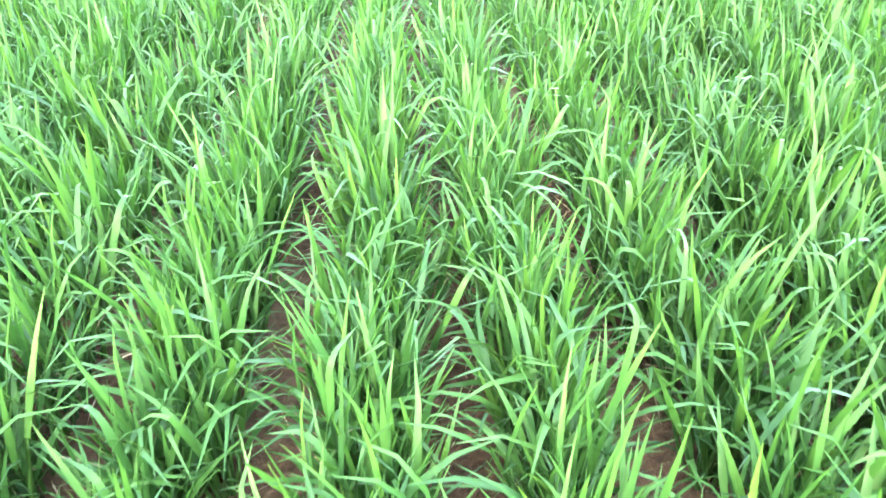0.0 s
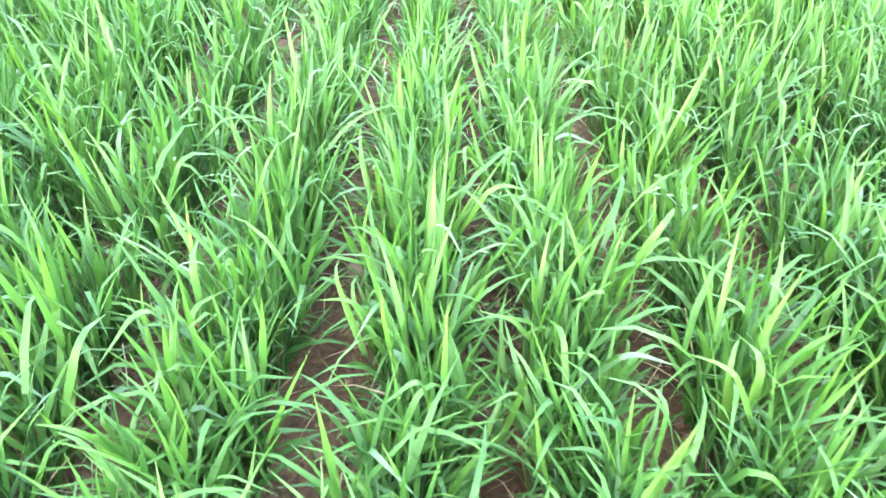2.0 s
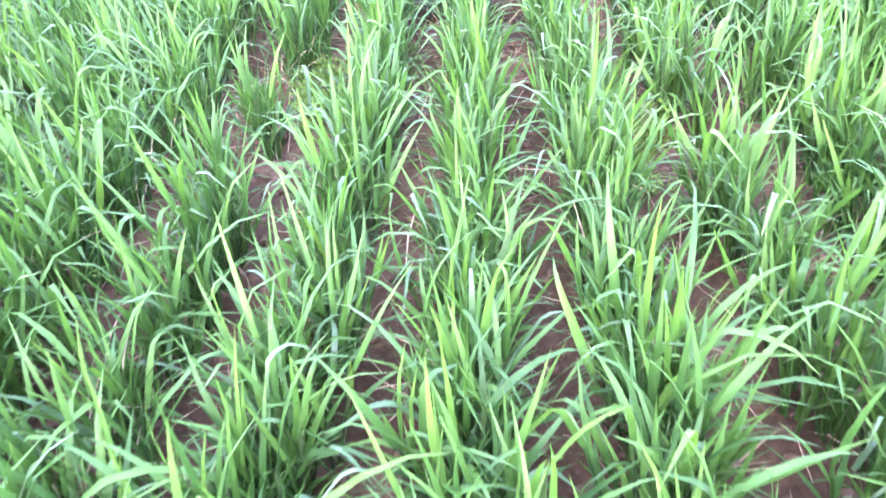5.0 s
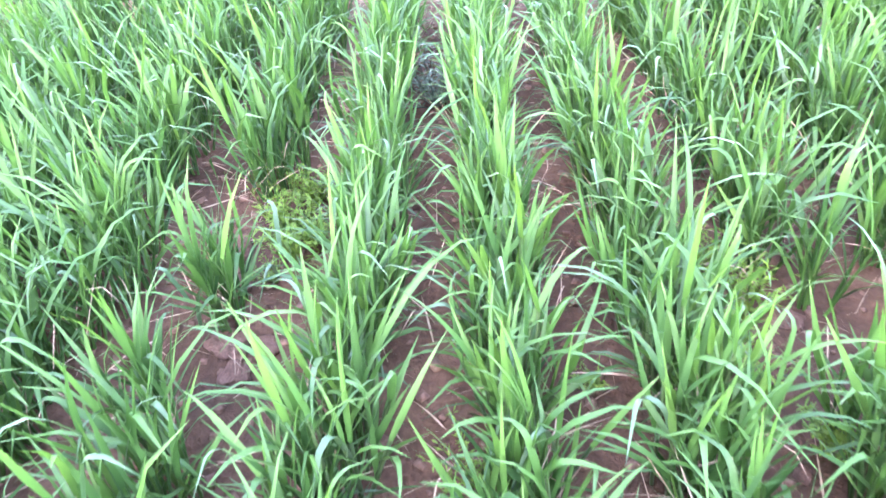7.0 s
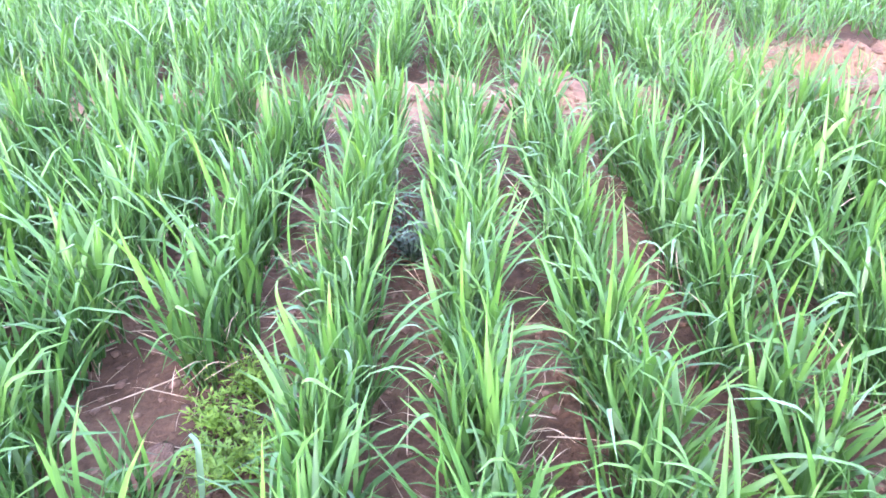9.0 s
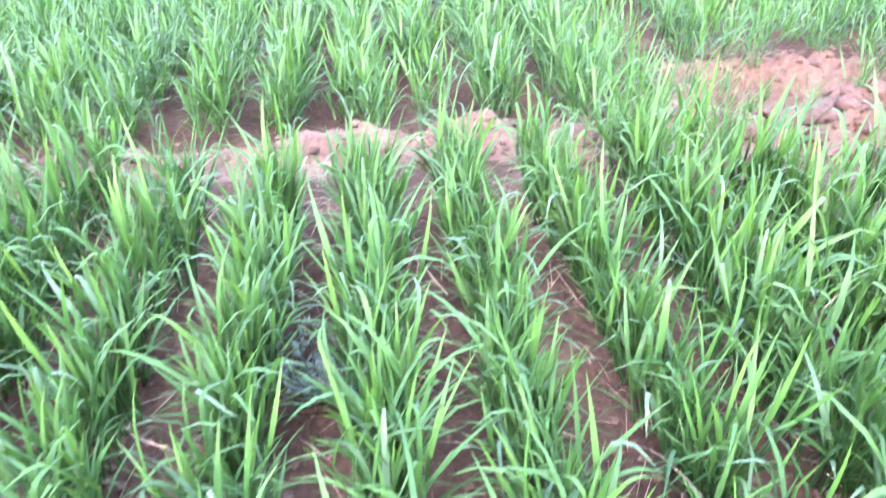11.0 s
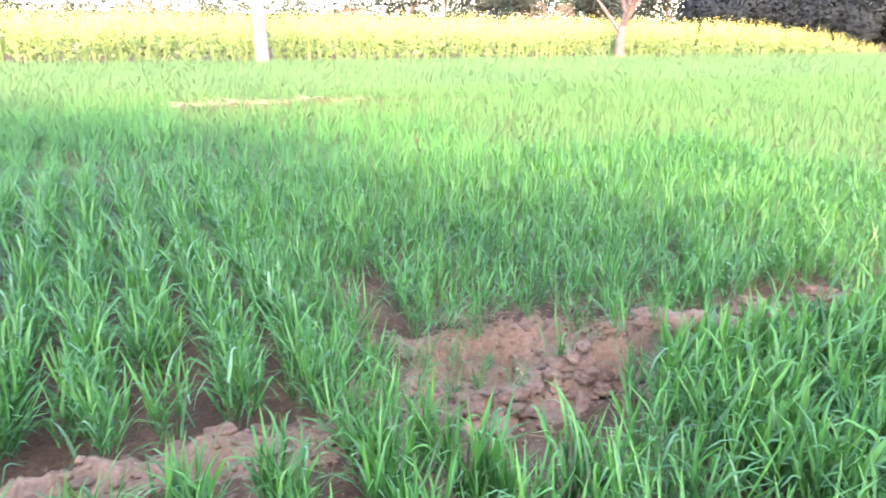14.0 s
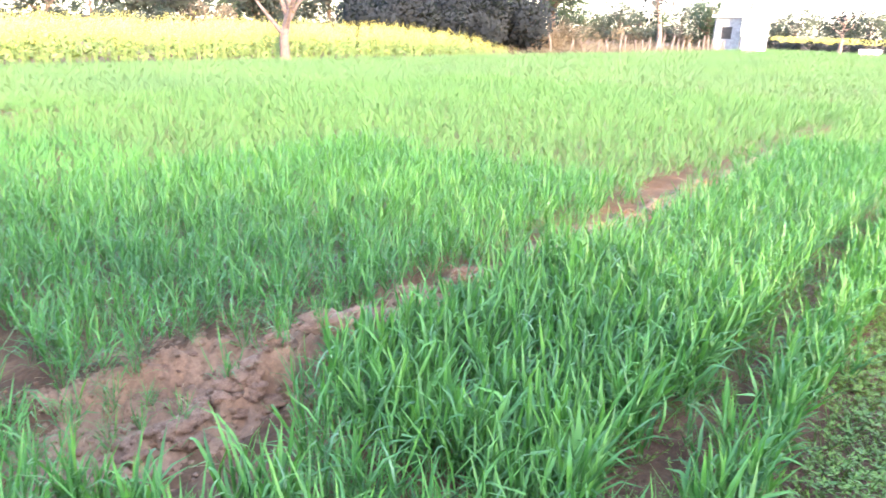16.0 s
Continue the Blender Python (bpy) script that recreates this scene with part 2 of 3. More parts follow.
def bare(x, y):
    """How bare the soil is: the bund, the dug patch beside it, gaps in the rows, the far bund and the strip by the weeds."""
    x, y = np.asarray(x, float), np.asarray(y, float)
    wob = (fbm(x * 3.1, y * 3.1, 5, 3) - 0.45) * 0.35
    b = np.clip(1.5 - np.abs(y - bund_line(x)) / np.interp(x, [2.2, 2.4, 3.2, 3.5, 4.2], [0.1, 0.15, 0.16, 0.16, 0.26]) + wob, 0, 1) * np.interp(x, [-2.6, -2.5, 0.55, 0.7, 0.95, 1.08, 2.85, 3.15, 3.95, 4.3, 6.0, 7.0, 12, 13], [0, 1, 1, 0.35, 0.35, 1, 1, 0.5, 0.55, 1, 1, 0.75, 0.5, 0])
    for cx, cy, rx, ry in ((1.55, 0.27, 0.53, 0.31), (1.12, 1.12, 0.13, 0.2), (1.07, 0.76, 0.11, 0.24), (1.14, 0.36, 0.24, 0.3), (1.27, -0.1, 0.27, 0.13), (1.55, 0.8, 0.12, 0.07),
                           (0.43, -1.70, 0.085, 0.18), (-0.45, -1.36, 0.09, 0.14), (-0.42, -1.72, 0.07, 0.1),
                           (1.42, -0.1, 0.34, 0.14), (1.07, -0.2, 0.22, 0.24), (1.27, -0.24, 0.2, 0.17), (2.0, -1.12, 0.16, 0.08), (0.2, 0.5, 0.09, 0.16)):
        b = np.maximum(b, np.clip(1.9 - 1.5 * np.hypot((x - cx) / rx, (y - cy) / ry) + wob * 2.2, 0, 1))
    far = np.clip(1.7 - np.abs(y - 7.6 - 0.03 * x) / 0.30 + wob, 0, 1) * np.interp(x, [0.7, 0.9, 3.5, 4.0, 9.0, 10.0], [0, 1, 1, 0.5, 0.35, 0])
    strip = np.clip(1.1 - np.abs(y + 1.17) / 0.10 + wob * 4.5, 0, 0.8) * (x > 1.7)
    return np.maximum(np.maximum(b, far), strip)


def relief(x, y):
    """Height of the soil."""
    x, y = np.asarray(x, float), np.asarray(y, float)
    near = np.clip(1.5 - np.hypot(x - 1, y + 1) / 14, 0, 1)
    h = (fbm(x * 5, y * 5, 1) - 0.47) * 0.035 + (fbm(x * 22, y * 22, 9, 3) - 0.44) * 0.018
    lumpy = fbm(x * 6.5, y * 9.0, 21, 4)
    crumbly = np.abs(fbm(x * 16, y * 16, 61, 3) - 0.44)
    top = (0.035 + 0.16 * np.clip(lumpy - 0.2, 0, 1)) * (x > -3) * np.interp(x, [0.55, 1.0, 1.8, 2.0, 2.4, 3.0, 3.5], [1, 0.25, 0.25, 1.3, 1.4, 1.2, 0.8])
    h = h + np.exp(-((y - bund_line(x) - (lumpy - 0.45) * 0.10) / 0.072) ** 2) * (top - 0.12 * crumbly * (top > 0.02))
    sway = y + (lumpy - 0.45) * 0.12
    crest = ridge(x, sway, ((1.08, 0.0), (1.25, 0.03), (1.45, 0.07), (1.65, 0.09), (1.85, 0.14), (1.95, 0.2)), 0.07)
    back = ridge(x, sway, ((0.98, 0.56), (1.1, 0.49), (1.4, 0.52), (1.6, 0.54), (1.78, 0.47), (1.95, 0.28)), 0.07)
    hollow = ridge(x, y, ((1.2, 0.3), (1.85, 0.36)), 0.13)
    dug = np.clip(1.6 - 1.3 * np.hypot((x - 1.5) / 0.75, (y - 0.25) / 0.45), 0, 1)
    h = h + crest * np.interp(x, [1.1, 1.45, 1.7], [0.65, 0.8, 1.0]) * (0.125 + 0.2 * (lumpy - 0.45) - 0.42 * crumbly) + back * (0.07 + 0.16 * (lumpy - 0.45) - 0.1 * crumbly) - hollow * 0.04
    h = h + dug * ((fbm(x * 4.5, y * 4.5, 31, 3) - 0.42) * 0.05 - crumbly * 0.05)
    blocks = np.clip((fbm(x * 9, y * 11, 83, 3) - 0.41) / 0.05, 0, 1) + 0.6 * np.clip((fbm(x * 19, y * 21, 91, 2) - 0.36) / 0.05, 0, 1)
    h = h + dug * (blocks - 0.8) * 0.034
    h = h + np.exp(-((y - 7.6 - 0.03 * x) / 0.25) ** 2) * (0.13 + 0.2 * (lumpy - 0.45)) * np.interp(x, [0.3, 1.0, 3.6, 4.6, 9.0, 10.0], [0, 1, 1, 0.4, 0.3, 0])
    return h * near


def graded(stops):
    """Coordinates with their own spacing between stops: (from, step) ... end."""
    out = []
    for (a, step), (b, _) in zip(stops, stops[1:]):
        out += list(np.arange(a, b - step * 0.4, step))
    return np.array(out + [stops[-1][0]])


gx = graded([(-3000, 900), (-300, 60), (-60, 9), (-12, 1.2), (-2.4, 0.06), (-0.9, 0.024), (0.8, 0.0135), (2.25, 0.03), (3.4, 0.065), (7, 0.14), (9, 0.7), (20, 4), (80, 25), (300, 500), (3000, 1)])
gy = graded([(-3000, 900), (-300, 60), (-60, 9), (-12, 1.0), (-4.4, 0.05), (-3.2, 0.042), (-0.25, 0.0135), (0.7, 0.03), (1.5, 0.05), (3.2, 0.16), (7, 0.11), (8.3, 0.4), (20, 4), (80, 25), (300, 500), (3000, 1)])
GX, GY = np.meshgrid(gx, gy)
nx, ny = len(gx), len(gy)
k = (np.arange(ny - 1)[:, None] * nx + np.arange(nx - 1)[None, :]).ravel()
ground_mesh = raw_mesh("ground", np.stack([GX.ravel(), GY.ravel(), relief(GX, GY).ravel()], -1), np.stack([k, k + 1, k + nx + 1, k + nx], -1), SOIL)
ground_mesh.materials.append(DRY)
mx, my = ((GX[1:, 1:] + GX[:-1, :-1]) / 2).ravel(), ((GY[1:, 1:] + GY[:-1, :-1]) / 2).ravel()
crust = np.minimum(np.abs(my - bund_line(mx)) / 0.11, np.hypot((mx - 1.5) / 0.72, (my - 0.28) / 0.42)) + (fbm(mx * 9, my * 9, 13, 3) - 0.45) * 1.1
ground_mesh.polygons.foreach_set("material_index", ((crust < 0.95) & (mx > -3) & (mx < 9)).astype(np.int32))
tagged(new("ground", ground_mesh), "reddish brown crumbly field soil with low earth bunds", "soil", kind="structure")


# ---- wheat ----
def blade(length, width, lean, curl, segs=6, fold=True, twist=0.0, power=1.6, kink=None):
    """A grass blade rising from the origin and bending towards +x, with a folded middle; a kinked one hangs over from there."""
    s = np.linspace(0, 1, segs + 1)
    if kink:
        s = np.sort(np.concatenate([np.linspace(0, 1, max(segs - 2, 2))[:-1], kink + np.array([-0.07, 0.0, 0.08]), [1.0]]))
        segs = len(s) - 1
    mid = (s[1:] + s[:-1]) / 2

    def angle(u):
        return lean + (curl * u ** power if kink is None else 0.12 * u + curl * np.clip((u - kink + 0.11) / 0.24, 0, 1))

    step = length * np.diff(s)
    px = np.concatenate([[0], np.cumsum(np.sin(angle(mid)) * step)])
    pz = np.concatenate([[0], np.cumsum(np.cos(angle(mid)) * step)])
    at = angle(s)
    w = width * 0.5 * np.clip(0.55 + 1.6 * s, 0, 1) * np.clip(1.02 - s ** 1.4, 0.02, 1)
    tw = twist * s
    side = np.stack([np.cos(at) * np.sin(tw), np.cos(tw), -np.sin(at) * np.sin(tw)], -1)
    c = np.stack([px, 0 * px, pz], -1)
    left, right = c - side * w[:, None], c + side * w[:, None]
    r = np.arange(segs)
    if not fold:
        v = np.stack([left, right], 1).reshape(-1, 3)
        return v, np.stack([2 * r, 2 * r + 1, 2 * r + 3, 2 * r + 2], -1)
    sink = np.stack([np.cos(at), 0 * at, -np.sin(at)], -1) * (w * 0.26)[:, None]
    v = np.stack([left, c + sink, right], 1).reshape(-1, 3)
    q1 = np.stack([3 * r, 3 * r + 1, 3 * r + 4, 3 * r + 3], -1)
    return v, np.concatenate([q1, q1 + 1])


def tiller(g, segs, fold, leaves, wide=1.0, droop=0.1, splay=1.0, arch=0.16):
    """One shoot: its stem and its leaves, from the plant's foot. Most leaves rise and arch over; some are bent sharply, the lowest ones are thin and spread."""
    out = g.uniform(0, 2 * math.pi)
    tilt = (0.02 + 0.36 * g.uniform() ** 1.4) * splay
    foot = (math.cos(out) * g.uniform(0, 0.026), math.sin(out) * g.uniform(0, 0.026), -0.015)
    high = g.uniform(0.10, 0.205)
    n = 3
    pts = np.stack([np.zeros(n), np.zeros(n), np.linspace(0, high, n)], -1)
    sv, sq = tube(pts, [0.0032 * wide, 0.003 * wide, 0.0022 * wide], 4 if fold else 3)
    stem = (turned(sv, out, tilt, foot), sq)
    blades = []
    turn = g.uniform(0, 2 * math.pi)
    for i in range(leaves):
        up = (i + 1) / leaves
        length = g.uniform(0.085, 0.145) + 0.03 * up * g.uniform(0.2, 1)
        lean = g.uniform(0.10, 0.52) * (1.4 - 0.6 * up) * splay
        curl, power, kink = g.uniform(-0.05, 0.7), g.uniform(1.2, 2.6), None
        width = g.uniform(0.0082, 0.0130)
        chance = g.uniform()
        if chance < droop:
            kink, curl, length, width = g.uniform(0.45, 0.75), g.uniform(1.3, 2.3), length * 1.15, width * 1.1
        elif chance < droop + arch:
            lean, curl, power, length, width = lean + 0.1, g.uniform(1.0, 2.0), g.uniform(1.5, 2.6), length * 1.2, width * 1.05
        elif chance < droop + arch + 0.2 and up < 0.8:
            lean, curl, length, width = lean + 0.3, g.uniform(0.8, 1.8), length * 0.85, width * 0.45
        v, q = blade(length, width * wide, lean, curl, segs + (3 if fold and kink else 0), fold, g.uniform(-0.7, 0.7), power, kink)
        v = turned(v, turn + i * math.pi + g.uniform(-0.7, 0.7))
        v[:, 2] += high * (0.12 + 0.86 * up)
        blades.append((turned(v, out, tilt, foot), q))
    return stem, blades


def tuft_arrays(seed, tillers, leaves, segs, fold, wide=1.0, stems=True, droop=0.1, splay=1.0, arch=0.16):
    g = np.random.default_rng(seed)
    pieces = []
    for _ in range(tillers):
        stem, blades = tiller(g, segs, fold, leaves, wide, droop, splay, arch)
        pieces += ([stem] if stems else []) + blades
    return joined(pieces)


def wheat_plant(seed):
    """A plant of several shoots, each with its own leaves."""
    g = np.random.default_rng(seed)
    plant = tagged(new("wheat_plant"), "green young wheat plant in a sown row", "wheat plant", "wheat plants in the rows")
    for _ in range(7):
        stem, blades = tiller(g, 5, True, 4)
        shoot = part("shoot", raw_mesh("shoot", *stem, STEM), plant)
        for v, q in blades:
            bent = v[-1, 2] < v[:, 2].max() - 0.02 and g.uniform() < 0.6
            part("leaf", raw_mesh("leaf", v, q, BENT if bent else WHEAT), shoot, "pale bluish green leaf bent over at its tip" if bent else "")
    return plant


def planted(name, kinds, places, label, mat=None, soft=0.0):
    """Many plants in one mesh: places are rows of x, y, turn, size."""
    places = np.asarray(places)
    which = rng.integers(0, len(kinds), len(places))
    z = relief(places[:, 0], places[:, 1])
    vs, qs, at = [], [], 0
    for n, (v, q) in enumerate(kinds):
        p, pz = places[which == n], z[which == n]
        if not len(p):
            continue
        c, s = np.cos(p[:, 2])[:, None], np.sin(p[:, 2])[:, None]
        size = p[:, 3][:, None]
        x = (v[None, :, 0] * c - v[None, :, 1] * s) * size + p[:, 0][:, None]
        y = (v[None, :, 0] * s + v[None, :, 1] * c) * size + p[:, 1][:, None]
        h = v[None, :, 2] * size + pz[:, None]
        vs.append(np.stack([x, y, h], -1).reshape(-1, 3))
        qs.append((q[None] + (np.arange(len(p)) * len(v))[:, None, None] + at).reshape(-1, 4))
        at += len(p) * len(v)
    me = raw_mesh(name, np.concatenate(vs), np.concatenate(qs), mat or WHEAT)
    if soft:
        softened(me, field_side, 1 - soft)
    return tagged(new(name, me), label, name.split("_")[0], kind="stuff")


def thinned(p, strength=1.0):
    """Leave out the plants that would stand on bare soil."""
    p = np.asarray(p)
    keep = rng.uniform(0, 1, len(p)) > bare(p[:, 0], p[:, 1]) * strength
    return p[keep]


def row_along_y(xs, y0, y1, step, spread=0.018, size=(0.85, 1.12)):
    out = []
    for x in xs:
        y = np.arange(y0, y1, step) + rng.uniform(-0.4, 0.4, len(np.arange(y0, y1, step))) * step
        n = len(y)
        sway = (fbm(np.full(n, x * 3.0), y * 1.3, 77, 2) - 0.4) * 0.05
        out.append(np.stack([x + sway + rng.normal(0, spread, n), y, rng.uniform(0, 6.28, n), rng.uniform(*size, n)], -1))
    return np.concatenate(out)


def row_along_x(ys, x0, x1, step, spread=0.03, size=(0.85, 1.12)):
    p = row_along_y(ys, x0, x1, step, spread, size)
    return p[:, [1, 0, 2, 3]]


def in_sight(p):
    """Plants far off that no view of the walk takes in are left out."""
    az = np.degrees(np.arctan2(p[:, 0] - 0.2, p[:, 1] + 1.7))
    return p[(az > -15) & (az < 88)]


def scattered(x0, x1, y0, y1, per_m2, size=(0.85, 1.15)):
    """Plants strewn evenly but not in line over a rectangle."""
    step = 1 / math.sqrt(per_m2)
    cx, cy = np.meshgrid(np.arange(x0 + step / 2, x1, step), np.arange(y0 + step / 2, y1, step))
    n = cx.size
    x, y = cx.ravel() + rng.uniform(-0.55, 0.55, n) * step, cy.ravel() + rng.uniform(-0.55, 0.55, n) * step
    return np.stack([x, y, rng.uniform(0, 6.28, n), rng.uniform(*size, n)], -1)


FINE = [tuft_arrays(100 + i, 9, 4, 3, True) for i in range(14)]
BUSHY = [tuft_arrays(150 + i, 10, 4, 3, True, 1.3, False, 0.12, 1.05, 0.2) for i in range(12)]
ROWED = [tuft_arrays(180 + i, 10, 4, 3, False, 0.85, False, 0.1, 1.05, 0.3) for i in range(10)]
MID = [tuft_arrays(200 + i, 9, 4, 2, False, 0.85, False, 0.1, 1.15, 0.25) for i in range(10)]
LIGHT = [tuft_arrays(300 + i, 6, 4, 1, False, 1.3, False, 0.0, 1.65) for i in range(8)]
FAR = [tuft_arrays(400 + i, 6, 3, 1, False, 1.9, False, 0.0, 1.8) for i in range(8)]

# the three rows that the camera passes over: single plants
models = [wheat_plant(100 + i) for i in range(10)]
close_rows = thinned(np.concatenate([row_along_y([-ROW, 0.0, ROW], -3.25, -2.3, 0.055, 0.02, (0.92, 1.12)), row_along_y([-ROW, 0.0, ROW], -2.3, -0.10, 0.055, 0.016, (0.85, 1.08))]))
for i, (x, y, turn, size) in enumerate(close_rows):
    m = pose(x, y, float(relief(x, y)), 0, 0, math.degrees(turn)) @ Matrix.Scale(size, 4)
    if i < len(models):
        models[i].matrix_basis = m
    else:
        copy_thing(models[i % len(models)], m)

side_rows = [r * ROW for r in (-5, -4, -3, -2, 2, 3, 4, 5)]
p = [row_along_y(side_rows[:3] + side_rows[5:], -3.7, -0.08, 0.042, 0.03, (0.9, 1.15)), row_along_y(side_rows[3:5], -3.7, -0.08, 0.05, 0.024), row_along_y([-ROW, 0, ROW], -3.7, -2.3, 0.036, 0.02, (0.85, 1.1)), row_along_y([-ROW, 0, ROW], -2.3, -0.1, 0.065, 0.013, (0.75, 1.0)), row_along_y([-ROW, 0, ROW], -3.7, -3.27, 0.05), row_along_y([r * ROW for r in (-4, -3, 2, 3, 4)], -3.7, -2.75, 0.07, 0.035, (0.95, 1.15))]
planted("wheat_rows", FINE, thinned(np.concatenate(p)), "dense rows of green young wheat")
outer_rows = [r * ROW for r in (-10, -9, -8, -7, -6, 6, 7)]
p = [row_along_y(outer_rows, -3.0, -0.08, 0.042, 0.045, (0.9, 1.2)), row_along_y([r * ROW for r in range(-5, 6)], -4.6, -3.72, 0.06)]
planted("wheat_rows", MID, thinned(np.concatenate(p)), "dense rows of green young wheat")
p = [row_along_x([-1.06, -0.93, -0.78, -0.62, -0.44, -0.27, -0.12], 1.65, 3.6, 0.05, 0.03, (0.9, 1.15)), row_along_x([-1.40], 1.75, 6.0, 0.048, 0.05, (0.75, 1.05))]
planted("wheat_rows", BUSHY, thinned(np.concatenate(p)), "dense green wheat beside the low earth bund")
p = [row_along_x([-1.06, -0.93, -0.78, -0.62, -0.44, -0.27, -0.12], 3.6, 9.0, 0.06)]
planted("wheat_rows", MID, thinned(np.concatenate(p)), "dense green wheat beside the low earth bund")
p = [row_along_y([r * ROW for r in range(-9, 4)], 0.19, 3.4, 0.046, 0.028, (0.92, 1.16))]
planted("wheat_rows", ROWED, thinned(np.concatenate(p)), "rows of green wheat beyond the low earth bund")
p = [scattered(0.76, 5.5, 0.26, 3.4, 92, (0.78, 1.08)), scattered(0.6, 0.95, -0.12, 0.36, 95, (0.65, 1.0))]
planted("wheat_rows", MID, np.concatenate([thinned(np.concatenate(p)), scattered(0.95, 2.2, -0.1, 0.75, 18, (0.4, 0.85)), scattered(0.95, 1.45, 0.15, 0.62, 22, (0.5, 0.95)), scattered(2.0, 7.0, -1.3, -1.1, 40, (0.4, 0.85)), scattered(6.2, 9.5, -0.1, 0.34, 22, (0.45, 0.8)), scattered(3.0, 4.1, -0.08, 0.32, 60, (0.55, 0.9))]), "green wheat beyond the low earth bund")
p = [row_along_y([r * ROW for r in range(-9, 4)], 3.4, 5.6, 0.06, 0.04), scattered(-2.4, 0.85, 5.2, 7.0, 85), scattered(0.8, 3.4, 3.4, 5.6, 85, (0.75, 1.05))]
planted("wheat_field", LIGHT, in_sight(thinned(np.concatenate(p))), "green wheat field in the middle distance", soft=0.4)
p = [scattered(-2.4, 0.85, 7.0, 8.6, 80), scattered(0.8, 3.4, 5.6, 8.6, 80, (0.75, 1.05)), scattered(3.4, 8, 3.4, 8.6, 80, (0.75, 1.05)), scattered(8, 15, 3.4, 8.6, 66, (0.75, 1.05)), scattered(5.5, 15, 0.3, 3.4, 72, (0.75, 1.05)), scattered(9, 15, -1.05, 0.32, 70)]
planted("wheat_field", LIGHT, in_sight(thinned(np.concatenate(p))), "wheat field in the middle distance, sunlight and haze put into its paler green", WHEAT_LIT, 0.55)
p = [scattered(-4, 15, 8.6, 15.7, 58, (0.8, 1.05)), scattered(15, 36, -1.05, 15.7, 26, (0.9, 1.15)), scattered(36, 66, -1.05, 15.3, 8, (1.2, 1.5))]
planted("wheat_field", FAR, in_sight(thinned(np.concatenate(p))), "wheat field in the distance, haze and sun put into its pale yellowish green", WHEAT_HAZED, 0.7)

DROOPY = [tuft_arrays(450 + i, 1, 2, 5, True, 1.05, False, 0.6, 1.0, 0.5) for i in range(10)]
# Closer beyond the bund: their paleness stands in for sky gleam and haze.
p = [row_along_y(side_rows, -3.7, -0.1, 0.11, 0.03, (0.8, 1.05)), row_along_y(outer_rows[3:], -3.0, -0.1, 0.11, 0.03, (0.8, 1.05)), row_along_y([r * ROW for r in range(-9, 4)], 0.2, 3.4, 0.07, 0.03), row_along_x([-0.98, -0.80, -0.62, -0.44, -0.27], 1.65, 4.5, 0.14)]
planted("wheat_leaves", DROOPY, thinned(np.concatenate(p)), "pale bluish wheat leaves bent over among the rows", BENT)
WITHERED = [tuft_arrays(470 + i, 2, 2, 3, False, 0.36, False, 0.1, 2.4, 0.3) for i in range(8)]
planted("dry_leaves", WITHERED, thinned(row_along_y([r * ROW for r in range(-4, 5)], -3.6, -0.05, 0.07, 0.03, (0.45, 0.75)), 0.6), "thin withered tan leaves at the foot of the rows", STRAW)
COARSE = [tuft_arrays(480 + i, 5, 3, 1, False, 4.2, False, 0.0, 1.7) for i in range(8)]
p = [scattered(-9, -2.35, -8, 9, 50), scattered(-2.35, 1.7, -8, -4.55, 55), scattered(1.7, 9, -8, -2.05, 50), scattered(-2.35, -1.2, -4.55, -2.95, 70), scattered(1.2, 1.75, -4.55, -2.0, 60), scattered(1.65, 1.8, -2.0, -0.1, 45)]
planted("wheat_field", COARSE, np.concatenate(p), "green wheat field round about")


# ---- trees, bushes and crops ----
def leaf_cloud(g, centres, radii, count, size, squash=0.75):
    """Loose pointed leaves gathered in clumps round the given centres."""
    centres, radii = np.asarray(centres, float), np.asarray(radii, float)
    w = radii ** 2 / (radii ** 2).sum()
    which = g.choice(len(centres), count, p=w)
    d = g.normal(0, 1, (count, 3))
    d /= np.linalg.norm(d, axis=1, keepdims=True)
    c = centres[which] + d * (radii[which] * g.uniform(0.35, 1.0, count) ** 0.6)[:, None] * (1, 1, squash)
    a = g.normal(0, 1, (count, 3))
    a /= np.linalg.norm(a, axis=1, keepdims=True)
    b = np.cross(a, g.normal(0, 1, (count, 3)))
    b /= np.linalg.norm(b, axis=1, keepdims=True)
    ln = g.uniform(0.6, 1.3, count)[:, None] * size
    v = np.stack([c - a * ln, c - b * ln * 0.45, c + a * ln, c + b * ln * 0.45], 1).reshape(-1, 3)
    return v, np.arange(count * 4).reshape(-1, 4)


